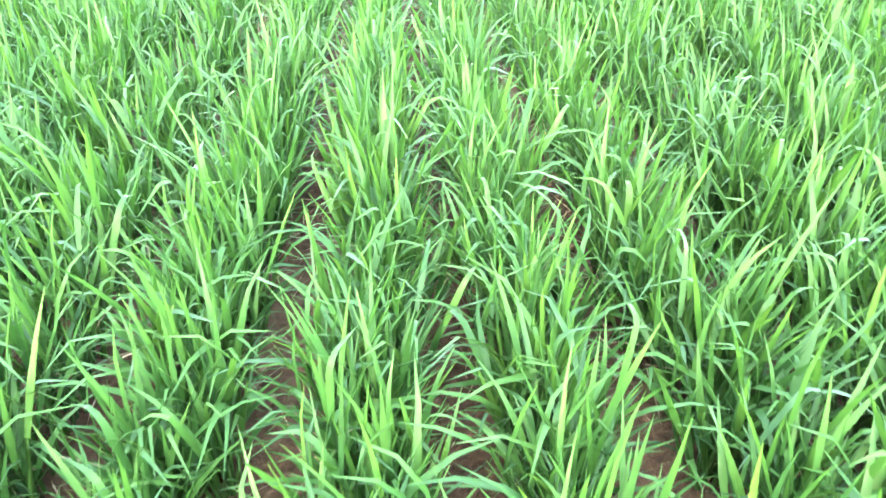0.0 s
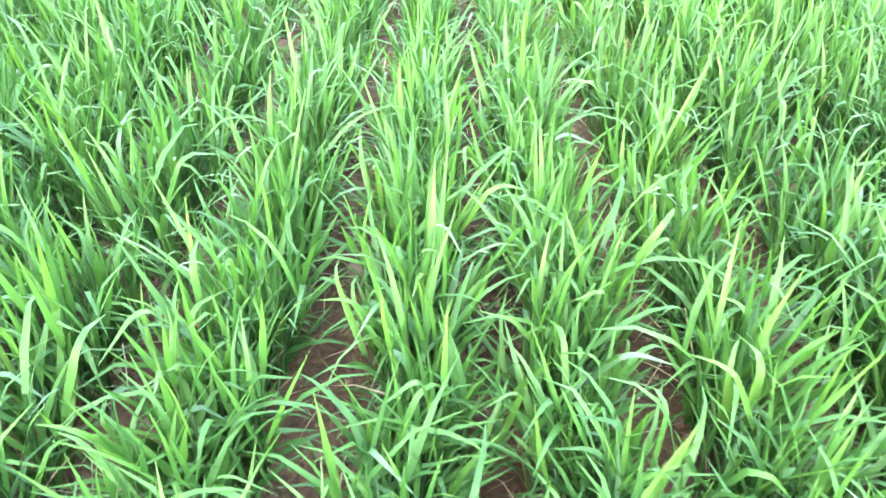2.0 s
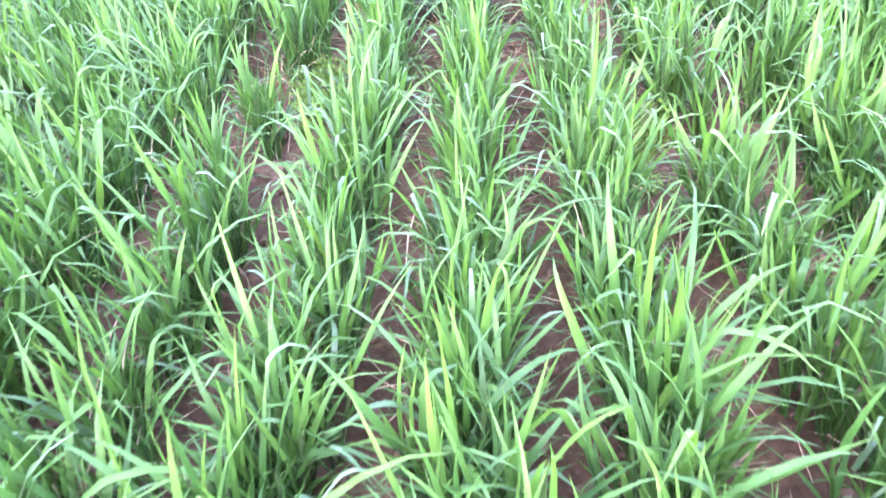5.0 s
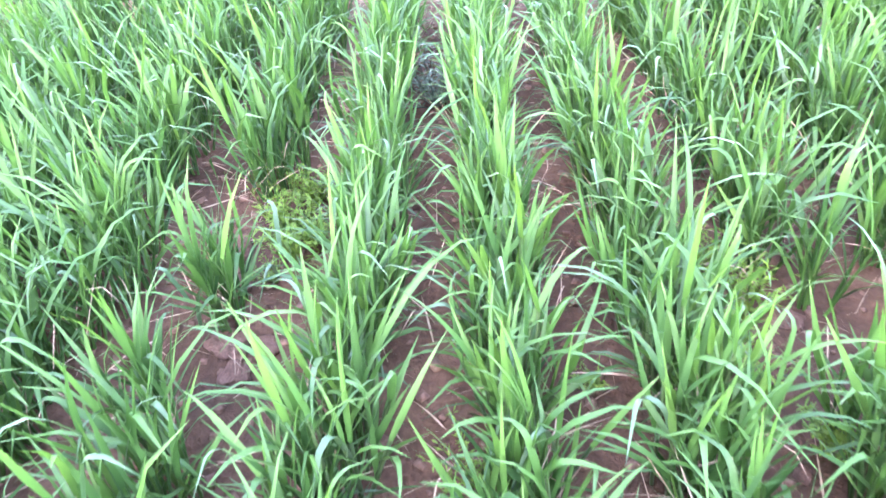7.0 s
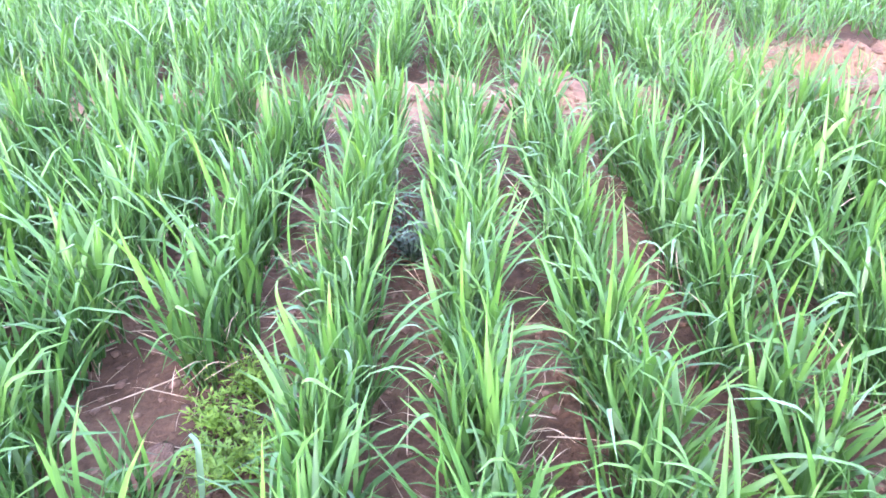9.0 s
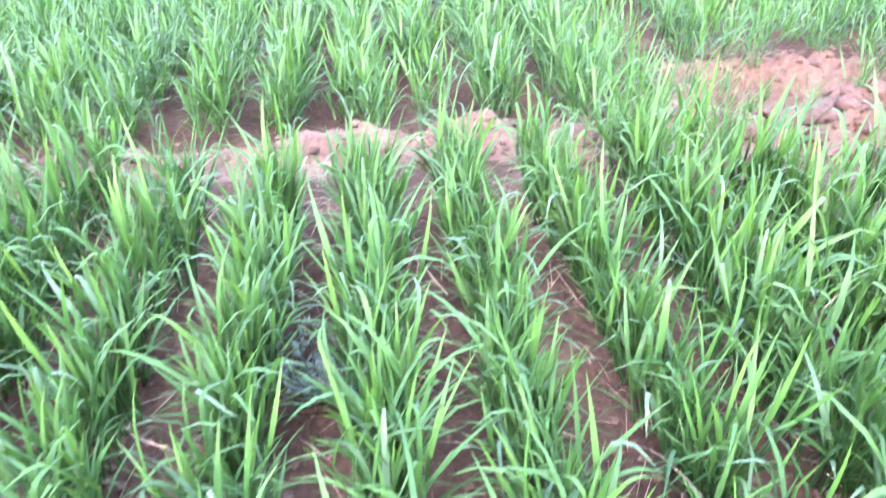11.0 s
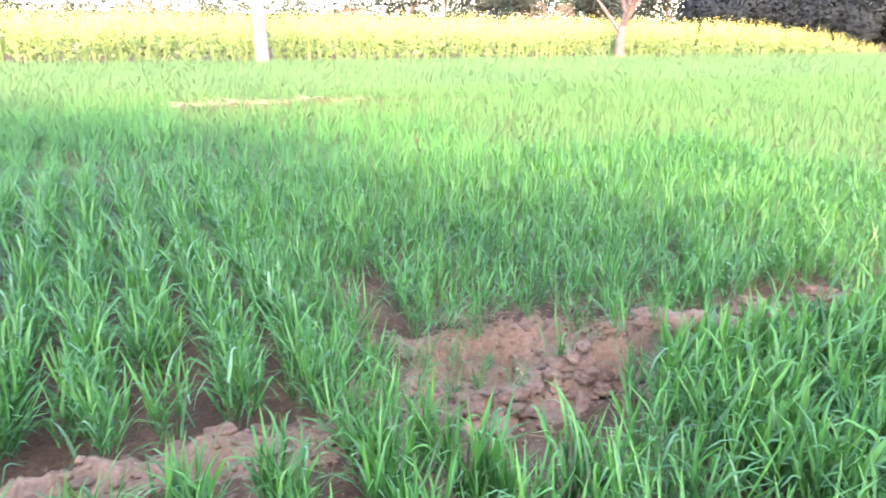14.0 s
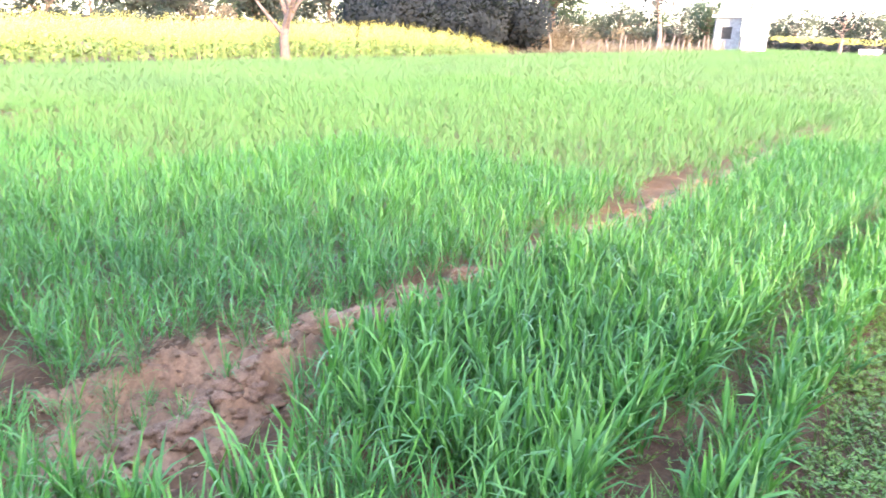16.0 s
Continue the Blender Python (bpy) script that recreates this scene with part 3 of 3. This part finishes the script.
def limbs(g, height, radius, forks, reach, start=0.35, steep=1.0):
    """A tapering trunk with limbs: the arrays and the ends of the limbs."""
    n = 6
    z = np.linspace(-0.15, height, n)
    wob = np.cumsum(g.normal(0, 0.035 * height, (n, 2)), 0) * np.linspace(0, 0.8, n)[:, None]
    trunk = np.stack([wob[:, 0], wob[:, 1], z], -1)
    pieces, ends = [tube(trunk, np.linspace(radius, radius * 0.45, n), 8)], [trunk[-1]]
    for i in range(forks):
        f = start + (0.95 - start) * (i + 0.5) / forks
        foot = np.array([np.interp(f, np.linspace(0, 1, n), trunk[:, k]) for k in range(3)])
        ang = i * 2.4 + g.uniform(-0.5, 0.5)
        out = np.array([math.cos(ang), math.sin(ang), g.uniform(0.5, 1.1) * steep])
        m = 4
        pts = foot + np.linspace(0, 1, m)[:, None] * out * reach * g.uniform(0.7, 1.1) + g.normal(0, 0.06 * reach, (m, 3)) * np.linspace(0, 1, m)[:, None]
        pieces.append(tube(pts, np.linspace(radius * 0.5, radius * 0.12, m), 6))
        ends += [pts[-1], pts[-2]]
    return joined(pieces), ends


def tree(seed, where, height, radius, forks, reach, clump, count, leaf, bark, crown, label, start=0.35, steep=1.0):
    g = np.random.default_rng(seed)
    ob = tagged(new("tree"), label, "tree")
    wood, ends = limbs(g, height, radius, forks, reach, start, steep)
    part("trunk", raw_mesh("trunk", *wood, bark), ob)
    if count:
        ends = [e + g.normal(0, clump * 0.35, 3) for e in ends for _ in range(2)]
        part("crown", softened(raw_mesh("crown", *leaf_cloud(g, ends, g.uniform(0.6, 1.2, len(ends)) * clump, count, leaf), crown), crown_side, 0.12), ob)
    ob.matrix_basis = pose(*where, 0, 0, g.uniform(0, 360))
    return ob


def bush(seed, where, width, height, count, leaf, mat, name, label):
    g = np.random.default_rng(seed)
    n = 9
    c = np.stack([g.normal(0, width * 0.3, n), g.normal(0, width * 0.22, n), g.uniform(0.25, 0.8, n) * height], -1)
    ob = tagged(new(name), label, name.replace("_", " "))
    twigs = [tube(np.array([[0, 0, -0.1], p * (0.5, 0.5, 0.6), p]), [0.03, 0.02, 0.008], 4) for p in c]
    for twig in twigs:
        part("branch", raw_mesh("branch", *twig, BARK_DARK), ob)
    part("foliage", softened(raw_mesh("foliage", *leaf_cloud(g, c, np.full(n, height * 0.38), count, leaf, 0.9), mat), crown_side, 0.12), ob)
    ob.matrix_basis = pose(*where, 0, 0, g.uniform(0, 360))
    return ob


def bearing(deg, dist, z=0.0):
    """A place seen from the end of the walk."""
    return (0.26 + dist * math.sin(radians(deg)), -1.74 + dist * math.cos(radians(deg)), z)


# unseen trees behind the walk, placed to shade the near rows and block low sky
tree(900, (-8.7, -12.3, 0), 6.0, 0.30, 14, 3.5, 1.75, 24000, 0.38, BARK_DARK, CROWN, "unseen tall leafy tree placed to shade the near part of the field", 0.14)
# second tree added to carry the shade back over the first rows
tree(899, (-9.0, -17.3, 0), 6.0, 0.28, 14, 3.6, 1.75, 24000, 0.38, BARK_DARK, CROWN, "unseen tall leafy tree placed to shade the near part of the field", 0.14)

# mustard in flower behind the wheat
def mustard_field():
    g = np.random.default_rng(50)
    kinds_leaf, kinds_flower = [], []
    for _ in range(6):
        stems, heads = [], []
        for _ in range(4):
            top = np.array([g.normal(0, 0.16), g.normal(0, 0.16), g.uniform(0.95, 1.22)])
            stems.append(tube(np.array([[0, 0, 0], top * (0.4, 0.4, 0.5), top]), [0.012, 0.008, 0.004], 3))
            heads.append(top)
            heads.append(top * (0.75, 0.75, 0.84) + g.normal(0, 0.05, 3))
            heads.append(top * (0.9, 0.9, 0.62) + g.normal(0, 0.08, 3))
        low = np.stack([g.normal(0, 0.14, 8), g.normal(0, 0.14, 8), g.uniform(0.15, 0.75, 8)], -1)
        kinds_leaf.append(joined(stems + [leaf_cloud(g, low, np.full(8, 0.12), 24, 0.062, 1.0)]))
        kinds_flower.append(leaf_cloud(g, heads, np.full(len(heads), 0.10), 62, 0.024, 2.0))
    near = scattered(-13, 28.2, 16.0, 17.6, 9.5, (0.88, 1.08))
    deep = scattered(-14, 28.0, 17.6, 23.5, 2.6, (0.92, 1.08))
    p = np.concatenate([near, deep])
    p[:, 3] *= np.interp(p[:, 0], [20.5, 24.5, 28.2], [1.0, 0.85, 0.35])
    which = rng.integers(0, 6, len(p))

    def spread(kinds):
        out = []
        for n, (v, q) in enumerate(kinds):
            for x, y, turn, size in p[which == n]:
                out.append((turned(v, turn, 0, (x, y, 0), 1) * (1, 1, 1) if size == 1 else turned(v * size, turn, 0, (x, y, 0)), q))
        return joined(out)

    crop = new("mustard_crop", softened(raw_mesh("mustard_crop", *spread(kinds_leaf), MUSTARD_LEAF), field_side, 0.4))
    tagged(crop, "tall mustard crop with green leafy stems", "mustard", kind="stuff")
    part("flowers", softened(raw_mesh("flowers", *spread(kinds_flower), MUSTARD_FLOWER), field_side, 0.3), crop, "bright yellow mustard flowers")


mustard_field()
tree(901, (3.75, 15.55, 0), 5.2, 0.17, 5, 1.8, 0.8, 500, 0.12, BARK_PALE, CROWN, "slim tree with a pale whitish trunk beside the mustard", 0.6)
tree(902, (14.45, 15.6, 0), 2.1, 0.17, 7, 1.3, 0.8, 420, 0.06, BARK_PINK, BRUSH, "nearly bare tree with a pale pinkish forked trunk", 0.4, 2.2)

# far trees and bushes behind the mustard
g = np.random.default_rng(60)
# most of these crowns have the haze put into their grey-green
for i in range(15):
    az = 23.5 + i * 2.35 + g.uniform(-0.6, 0.6)
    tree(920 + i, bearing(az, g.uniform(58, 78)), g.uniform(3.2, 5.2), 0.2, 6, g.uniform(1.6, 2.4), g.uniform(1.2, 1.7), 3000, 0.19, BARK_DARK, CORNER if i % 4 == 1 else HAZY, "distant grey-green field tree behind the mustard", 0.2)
for i in range(13):
    bush(960 + i, bearing(-11 + i * 5.0 + g.uniform(-1, 1), g.uniform(48, 56)), g.uniform(4, 6), g.uniform(1.6, 2.3), 1900, 0.11, BRUSH if i % 3 == 0 else HAZY, "bush", "low scrubby bush behind the mustard field")
for i in range(9):
    bush(980 + i, bearing(46.5 + i * 1.35, 33 + i * 0.85), 3.0, 2.2 + 0.4 * g.uniform(0, 1) + (0.5 if i > 4 else 0), 5200, 0.115, CROWN_DARK, "hedge_bush", "dense hedge bush at the mustard's edge, shade put into its dark leaf colour")
tree(990, bearing(60.2, 41.5), 5.0, 0.28, 11, 3.0, 1.35, 13000, 0.13, BARK_DARK, CORNER, "broad dark green tree at the field corner", 0.34)
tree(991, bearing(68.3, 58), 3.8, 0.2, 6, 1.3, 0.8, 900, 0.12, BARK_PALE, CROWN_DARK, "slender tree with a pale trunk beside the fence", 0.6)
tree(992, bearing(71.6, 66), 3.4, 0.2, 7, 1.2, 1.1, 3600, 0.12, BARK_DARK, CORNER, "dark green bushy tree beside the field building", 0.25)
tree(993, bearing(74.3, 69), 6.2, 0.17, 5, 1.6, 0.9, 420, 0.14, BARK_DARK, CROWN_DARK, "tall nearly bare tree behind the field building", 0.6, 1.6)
for i in range(4):
    bush(1000 + i, bearing(58.6 + i * 1.1, 39.5 + i * 0.6), 1.5, 1.75, 1500, 0.05, BRUSH, "dry_bush", "dry straw-brown brush beside the fence")
for i in range(9):
    az = 61.0 + i * 1.45
    tree(1010 + i, bearing(az, g.uniform(72, 90)), g.uniform(1.8, 3.4), 0.14, 5, g.uniform(1.0, 1.7), g.uniform(0.9, 1.3), 2600, 0.11, BARK_DARK, CORNER if i % 4 == 1 else HAZY, "distant small tree behind the wooden fence", 0.2)
for i in range(8):
    bush(1030 + i, bearing(60.5 + i * 1.6, 66 + i), 3.6, 1.7, 1900, 0.1, HAZY if i % 2 else BRUSH, "bush", "low scrub behind the wooden fence")


# a long uneven line of far trees that closes the view
g = np.random.default_rng(66)
spots, sizes = [], []
for az in np.arange(-14, 90, 0.55):
    high = 2.2 + 3.6 * float(fbm(np.array(az * 0.35), np.array(3.3), 91, 3))
    if az > 62:
        high *= 0.62
    for z in np.arange(0.5, high, 0.9):
        spots.append(bearing(az + g.uniform(-0.3, 0.3), 112 + g.uniform(-4, 4), z))
        sizes.append(g.uniform(0.7, 1.1))
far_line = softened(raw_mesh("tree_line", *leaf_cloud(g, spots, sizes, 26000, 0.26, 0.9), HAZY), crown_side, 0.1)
tagged(new("tree_line", far_line), "far line of trees, haze put into its grey-green leaf colour", "trees", kind="stuff")


# ---- fence, hut and far edge ----
def fence():
    ob = tagged(new("fence"), "old field fence of leaning grey wooden posts", "fence")
    a, b = np.array([33.9, 17.5, 0.0]), np.array([57.5, 15.8, 0.0])
    g = np.random.default_rng(70)
    tops = []
    for i in range(24):
        f = (i / 23) ** 0.8 + g.uniform(-0.012, 0.012)
        foot = a + (b - a) * f
        top = foot + np.array([g.normal(0, 0.22), g.normal(0, 0.15), g.uniform(0.75, 1.2)])
        mid = (foot + top) / 2 + g.normal(0, 0.02, 3)
        part("post", raw_mesh("post", *tube(np.array([foot - (0, 0, 0.2), mid, top]), [0.08, 0.07, 0.05], 6), WOOD), ob)
        tops.append(foot + (top - foot) * 0.75)
    for drop in (0.0, 0.4):
        part("wire", raw_mesh("wire", *tube(np.array(tops) - (0, 0, drop), np.full(len(tops), 0.006), 3), WOOD), ob)


fence()
planted("dry_grass", FAR, scattered(28, 64, 15.9, 26, 4, (1.0, 1.9)), "dry straw-brown grass beyond the field edge", BRUSH, 0.5)


def block(lo, hi, bevel=0.02):
    bm = bmesh.new()
    bmesh.ops.create_cube(bm, size=1.0)
    for v in bm.verts:
        v.co = Vector([lo[k] + (v.co[k] + 0.5) * (hi[k] - lo[k]) for k in range(3)])
    bmesh.ops.bevel(bm, geom=list(bm.edges), offset=bevel, segments=2, affect="EDGES")
    return bm


def solid(name, bm, mat, parent, label=""):
    me = bpy.data.meshes.new(name)
    bm.to_mesh(me)
    bm.free()
    me.materials.append(mat)
    return part(name, me, parent, label)


hut = tagged(new("pump_house"), "small whitewashed field building with a flat roof", "building")
solid("wall", block((-1.1, -0.9, 0), (0.8, 0.9, 2.6)), GREY_WALL, hut)
solid("roof", block((-1.4, -1.2, 2.6), (1.0, 1.2, 2.78)), PLASTER, hut, "thin overhanging concrete roof slab")
solid("parapet", block((-0.8, -0.8, 2.782), (0.8, 0.8, 4.6)), PLASTER, hut)
# flat dark panel on the wall paints the shade inside an opening
solid("window", block((-0.6, -0.93, 1.0), (0.15, -0.902, 1.9), 0.005), DARKNESS, hut, "dark panel put on the wall as the shade in an unglazed opening")
hut.matrix_basis = pose(*bearing(73.1, 62.0), 0, 0, -70)
tower = tagged(new("water_tank"), "whitewashed masonry water tank beside the field building", "water tank")
solid("shaft", block((-0.85, -0.85, 0), (0.85, 0.85, 2.9), 0.12), PLASTER, tower)
solid("cap", block((-0.7, -0.7, 2.902), (0.7, 0.7, 3.2), 0.1), PLASTER, tower)
tower.matrix_basis = pose(*bearing(74.85, 60.5), 0, 0, -70)
tank = tagged(new("trough"), "low white masonry trough at the far field edge", "trough")
solid("basin", block((-0.75, -0.45, 0), (0.75, 0.45, 0.48), 0.03), PLASTER, tank)
solid("rim", block((-0.8, -0.5, 0.482), (0.8, 0.5, 0.56), 0.02), PLASTER, tank)
tank.matrix_basis = pose(*bearing(82.3, 64.0), 0, 0, -80)
tree(1050, bearing(80.5, 67), 3.0, 0.16, 6, 1.2, 0.75, 900, 0.12, BARK_PALE, CROWN_DARK, "small tree with a pale trunk and sparse dark crown", 0.5)
for i in range(9):
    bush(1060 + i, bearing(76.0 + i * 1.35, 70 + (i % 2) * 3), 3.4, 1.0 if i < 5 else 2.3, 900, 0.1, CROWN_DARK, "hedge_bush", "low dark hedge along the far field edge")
for i in range(8):
    tree(1080 + i, bearing(76.0 + i * 1.5, g.uniform(105, 125)), g.uniform(2.2, 3.4), 0.2, 5, 1.8, 1.5, 1800, 0.18, BARK_DARK, HAZY, "distant tree beyond the second mustard field, haze put into its leaf colour", 0.2)
yellow = leaf_cloud(np.random.default_rng(81), [bearing(76.5 + i * 0.5, 92 + (i % 3) * 3, 1.0) for i in range(14)], np.full(14, 1.1), 2600, 0.09, 0.35)
tagged(new("mustard_crop", raw_mesh("mustard_crop", *yellow, MUSTARD_FLOWER)), "far strip of yellow flowering mustard", "mustard", kind="stuff")


# ---- on the soil: clods, pebbles, weeds, straw ----
def lump(seed, mat, name, rough=0.28):
    bm = bmesh.new()
    bmesh.ops.create_icosphere(bm, subdivisions=3, radius=1.0)
    for v in bm.verts:
        near = noise.voronoi(v.co * 1.9 + Vector((seed * 2.3, seed, 0)))[0]
        n = 0.9 * (near[1] - near[0]) - 0.25 + noise.noise(v.co * 1.3 + Vector((seed * 7.1, 0, 0))) + 0.5 * noise.noise(v.co * 3.1 + Vector((0, seed * 3.7, 0))) + 0.35 * noise.noise(v.co * 7 + Vector((0, 0, seed))) + 0.2 * noise.noise(v.co * 14 + Vector((seed, 0, 0)))
        v.co *= 1 + rough * n
        v.co.z = max(v.co.z, -0.45)
    me = bpy.data.meshes.new(name)
    bm.to_mesh(me)
    bm.free()
    me.materials.append(mat)
    me.polygons.foreach_set("use_smooth", np.full(len(me.polygons), True))
    return me


clods = [lump(i, CLOD, "soil_clod", 0.42) for i in range(7)]


def set_clod(x, y, sx, sy, sz, label="pale dry clod of broken earth on the soil"):
    ob = tagged(new("soil_clod", clods[int(rng.integers(0, 7))]), label, "clod", "clods on the soil")
    ob.matrix_basis = Matrix.LocRotScale((x, y, float(relief(x, y)) + sz * 0.25), Euler((0, 0, rng.uniform(0, 6.28))), (sx, sy, sz))


for x, y, long, wide, high in ((2.0, 0.165, 0.11, 0.062, 0.055), (2.13, 0.12, 0.075, 0.05, 0.04), (2.22, 0.135, 0.05, 0.04, 0.03)):
    ob = tagged(new("soil_clod", lump(40 + int(x * 10), CLOD, "soil_clod", 0.5)), "large pale dry clod topping the low earth bund", "clod", "clods on the soil")
    ob.matrix_basis = Matrix.LocRotScale((x, y, float(relief(x, y)) + high * 0.2), Euler((0, 0, -0.35)), (long, wide, high))
for x in np.arange(-1.1, 0.55, 0.12):
    set_clod(x, bund_line(x) + rng.normal(0, 0.045), *(rng.uniform(0.012, 0.042) * np.array((1.4, 1.0, 0.6))))
for x in np.sort(np.concatenate([rng.uniform(2.35, 3.05, 26), rng.uniform(4.1, 7.2, 14)])):
    set_clod(x, bund_line(x) + rng.normal(0, 0.06), *(rng.uniform(0.01, 0.036) * np.array((1.3, 1.0, 0.6))))
for _ in range(95):
    x = rng.uniform(1.02, 1.75)
    set_clod(x, 0.04 + 0.1 * (x - 1.1) + rng.normal(0, 0.055), *(rng.uniform(0.008, 0.034) * np.array((1.3, 1.0, 0.75))), "jagged orange-brown clod heaped beside the dug soil")
for _ in range(60):
    x, y = rng.uniform(0.95, 2.1), rng.uniform(-0.1, 0.65)
    set_clod(x, y, *(rng.uniform(0.005, 0.018) * np.array((1.2, 1.0, 0.6))), "reddish crumb of broken earth on the dug soil")
for x, y, size in ((-0.5, -1.37, 0.036), (-0.45, -1.61, 0.032), (-0.38, -1.63, 0.022), (-0.47, -1.45, 0.027), (-0.42, -1.68, 0.024), (0.43, -1.62, 0.024)):
    set_clod(x, y, size * 1.3, size, size * 0.5, "pale crusted clod of dry earth between the rows")
for _ in range(30):
    x, y = rng.uniform(-0.65, 0.65), rng.uniform(-3.3, -0.2)
    set_clod(x, y, *(rng.uniform(0.006, 0.018) * np.array((1.2, 1.0, 0.7))), "small reddish crumb of earth between the rows")
stones = [lump(20 + i, STONE, "pebble", 0.14) for i in range(3)]
for x, y, s in ((-0.33, -2.10, 0.022), (-0.31, -2.55, 0.02), (-0.11, -2.66, 0.022), (-0.07, -2.69, 0.014), (0.52, -1.86, 0.015), (-0.36, -2.2, 0.012)):
    ob = tagged(new("pebble", stones[int(rng.integers(0, 3))]), "small smooth tan pebble lying between the rows", "pebble", "pebbles")
    ob.matrix_basis = Matrix.LocRotScale((x, y, float(relief(x, y)) + s * 0.2), Euler((0, 0, rng.uniform(0, 6.28))), (s, s * 1.3, s * 0.7))


def sprig(g, high, rings=8):
    """One thin stem of a low weed; the leaflets grow out of its sides."""
    out = np.array([g.normal(0, 0.045), g.normal(0, 0.045), high * g.uniform(0.5, 1.0)])
    f = np.linspace(0, 1, rings)[:, None]
    pts = 2 * f * (1 - f) * out * (0.6, 0.6, 0.5) + f * f * out - (0, 0, 0.005)
    stem, quads = tube(pts, np.linspace(0.0015, 0.0006, rings), 3)
    verts, faces, at = [stem], [quads], len(stem)
    for i in range(2, rings):
        for k in range(3):
            a, b = i * 3 + k, i * 3 + (k + 1) % 3
            root, ang, long = (stem[a] + stem[b]) / 2, g.uniform(0, 6.28), g.uniform(0.012, 0.024)
            away, across = np.array([math.cos(ang), math.sin(ang), g.uniform(0.1, 0.9)]), np.array([-math.sin(ang), math.cos(ang), 0]) * (0.0019 if rings > 5 else 0.0025)
            mid, tip = root + away * long * 0.5, root + away * long * (0.9, 0.9, 0.7)
            verts.append(np.array([mid - across, mid + across, tip - across * 0.1, tip + across * 0.1]))
            faces.append(np.array([[a, b, at + 1, at], [at, at + 1, at + 3, at + 2]]))
            at += 4
    return np.concatenate(verts), np.concatenate(faces)


def weed(seed, high, stems, mat, label, group=""):
    g = np.random.default_rng(seed)
    ob = tagged(new("weed"), label, "weed", group)
    for _ in range(stems):
        part("sprig", raw_mesh("sprig", *sprig(g, high), mat), ob)
    return ob


weed_models = [weed(500 + i, 0.1, 14, WEED_FRESH, "low feathery bright green weed on bare soil", "weeds between the rows") for i in range(4)]
weed_spots = ((-0.42, -1.28, 1.0), (-0.36, -1.22, 0.9), (-0.40, -1.36, 0.8), (-0.36, -1.31, 0.95), (-0.37, -1.40, 0.9), (-0.34, -1.35, 0.8), (-0.40, -1.45, 0.7), (0.29, -1.70, 0.85), (0.30, -1.53, 0.9), (0.30, -1.60, 0.85), (0.33, -1.66, 0.8), (0.32, -1.50, 1.0),
              (0.37, -1.62, 1.0), (0.40, -1.86, 0.9), (0.29, -1.72, 0.9), (0.36, -1.55, 0.8), (0.34, -1.78, 0.7), (0.52, -1.98, 0.8), (-0.40, -1.20, 0.9), (-0.05, -1.9, 0.7), (0.62, -2.05, 0.8), (-0.47, -1.15, 0.8), (0.12, -1.75, 0.5))
for i, (x, y, size) in enumerate(weed_spots):
    m = pose(x, y, float(relief(x, y)), 0, 0, rng.uniform(0, 360)) @ Matrix.Scale(size, 4)
    if i < len(weed_models):
        weed_models[i].matrix_basis = m
    else:
        copy_thing(weed_models[i % len(weed_models)], m)
grey = weed(520, 0.12, 26, BLUEWEED, "low grey-blue feathery weed between two wheat rows")
grey.matrix_basis = pose(-0.115, -0.80, float(relief(-0.115, -0.8)), 0, 0, 40) @ Matrix.Scale(1.2, 4)
low = [joined([sprig(np.random.default_rng(530 + 10 * i + k), 0.075, 4) for k in range(4)]) for i in range(5)]
planted("weed_cover", low, np.concatenate([scattered(1.7, 4.7, -2.0, -1.5, 480, (0.8, 1.5)), scattered(1.8, 7.0, -1.4, -0.95, 170, (0.5, 1.2)), scattered(1.0, 2.2, -0.1, 0.7, 8, (0.3, 0.6))]), "low spreading green weeds on bare soil", WEED)
straws = [blade(0.05 + 0.02 * i, 0.0026 + 0.0006 * (i % 3), 1.15 + 0.06 * i, 0.9 - 0.2 * i, 4, False, 0.9) for i in range(6)]
planted("straw_litter", straws, np.concatenate([scattered(-0.9, 0.9, -3.6, 0.2, 130, (0.5, 1.2)), scattered(0.8, 2.3, -0.15, 0.8, 90, (0.4, 1.0)), scattered(2.3, 6.5, -0.05, 0.4, 60, (0.5, 1.0)), scattered(0.9, 3.6, 7.45, 7.95, 700, (1.5, 3.0))]), "thin dry straw-coloured leaf litter on the soil", STRAW)


def crumb(seed):
    """A small angular lump of soil."""
    g = np.random.default_rng(seed)
    c = np.array([[x, y, z] for z in (-1, 1) for x, y in ((-1, -1), (1, -1), (1, 1), (-1, 1))], float)
    c = c * g.uniform(0.55, 1.15, (8, 3)) * (0.009, 0.007, 0.005)
    return c, np.array([[3, 2, 1, 0], [4, 5, 6, 7], [0, 1, 5, 4], [1, 2, 6, 5], [2, 3, 7, 6], [3, 0, 4, 7]])


p = [scattered(-0.8, 0.8, -3.3, 0.2, 340, (0.35, 1.3)), scattered(0.85, 2.3, -0.15, 0.8, 600, (0.3, 1.5))]
for x0, x1, n in ((-1.6, 0.9, 260), (2.2, 6.6, 700)):
    x = rng.uniform(x0, x1, n)
    p.append(np.stack([x, bund_line(x) + rng.normal(0, 0.08, n), rng.uniform(0, 6.28, n), rng.uniform(0.4, 1.8, n)], -1))
planted("soil_crumbs", [crumb(700 + i) for i in range(8)], np.concatenate(p), "loose reddish crumbs of dry earth", DRY)
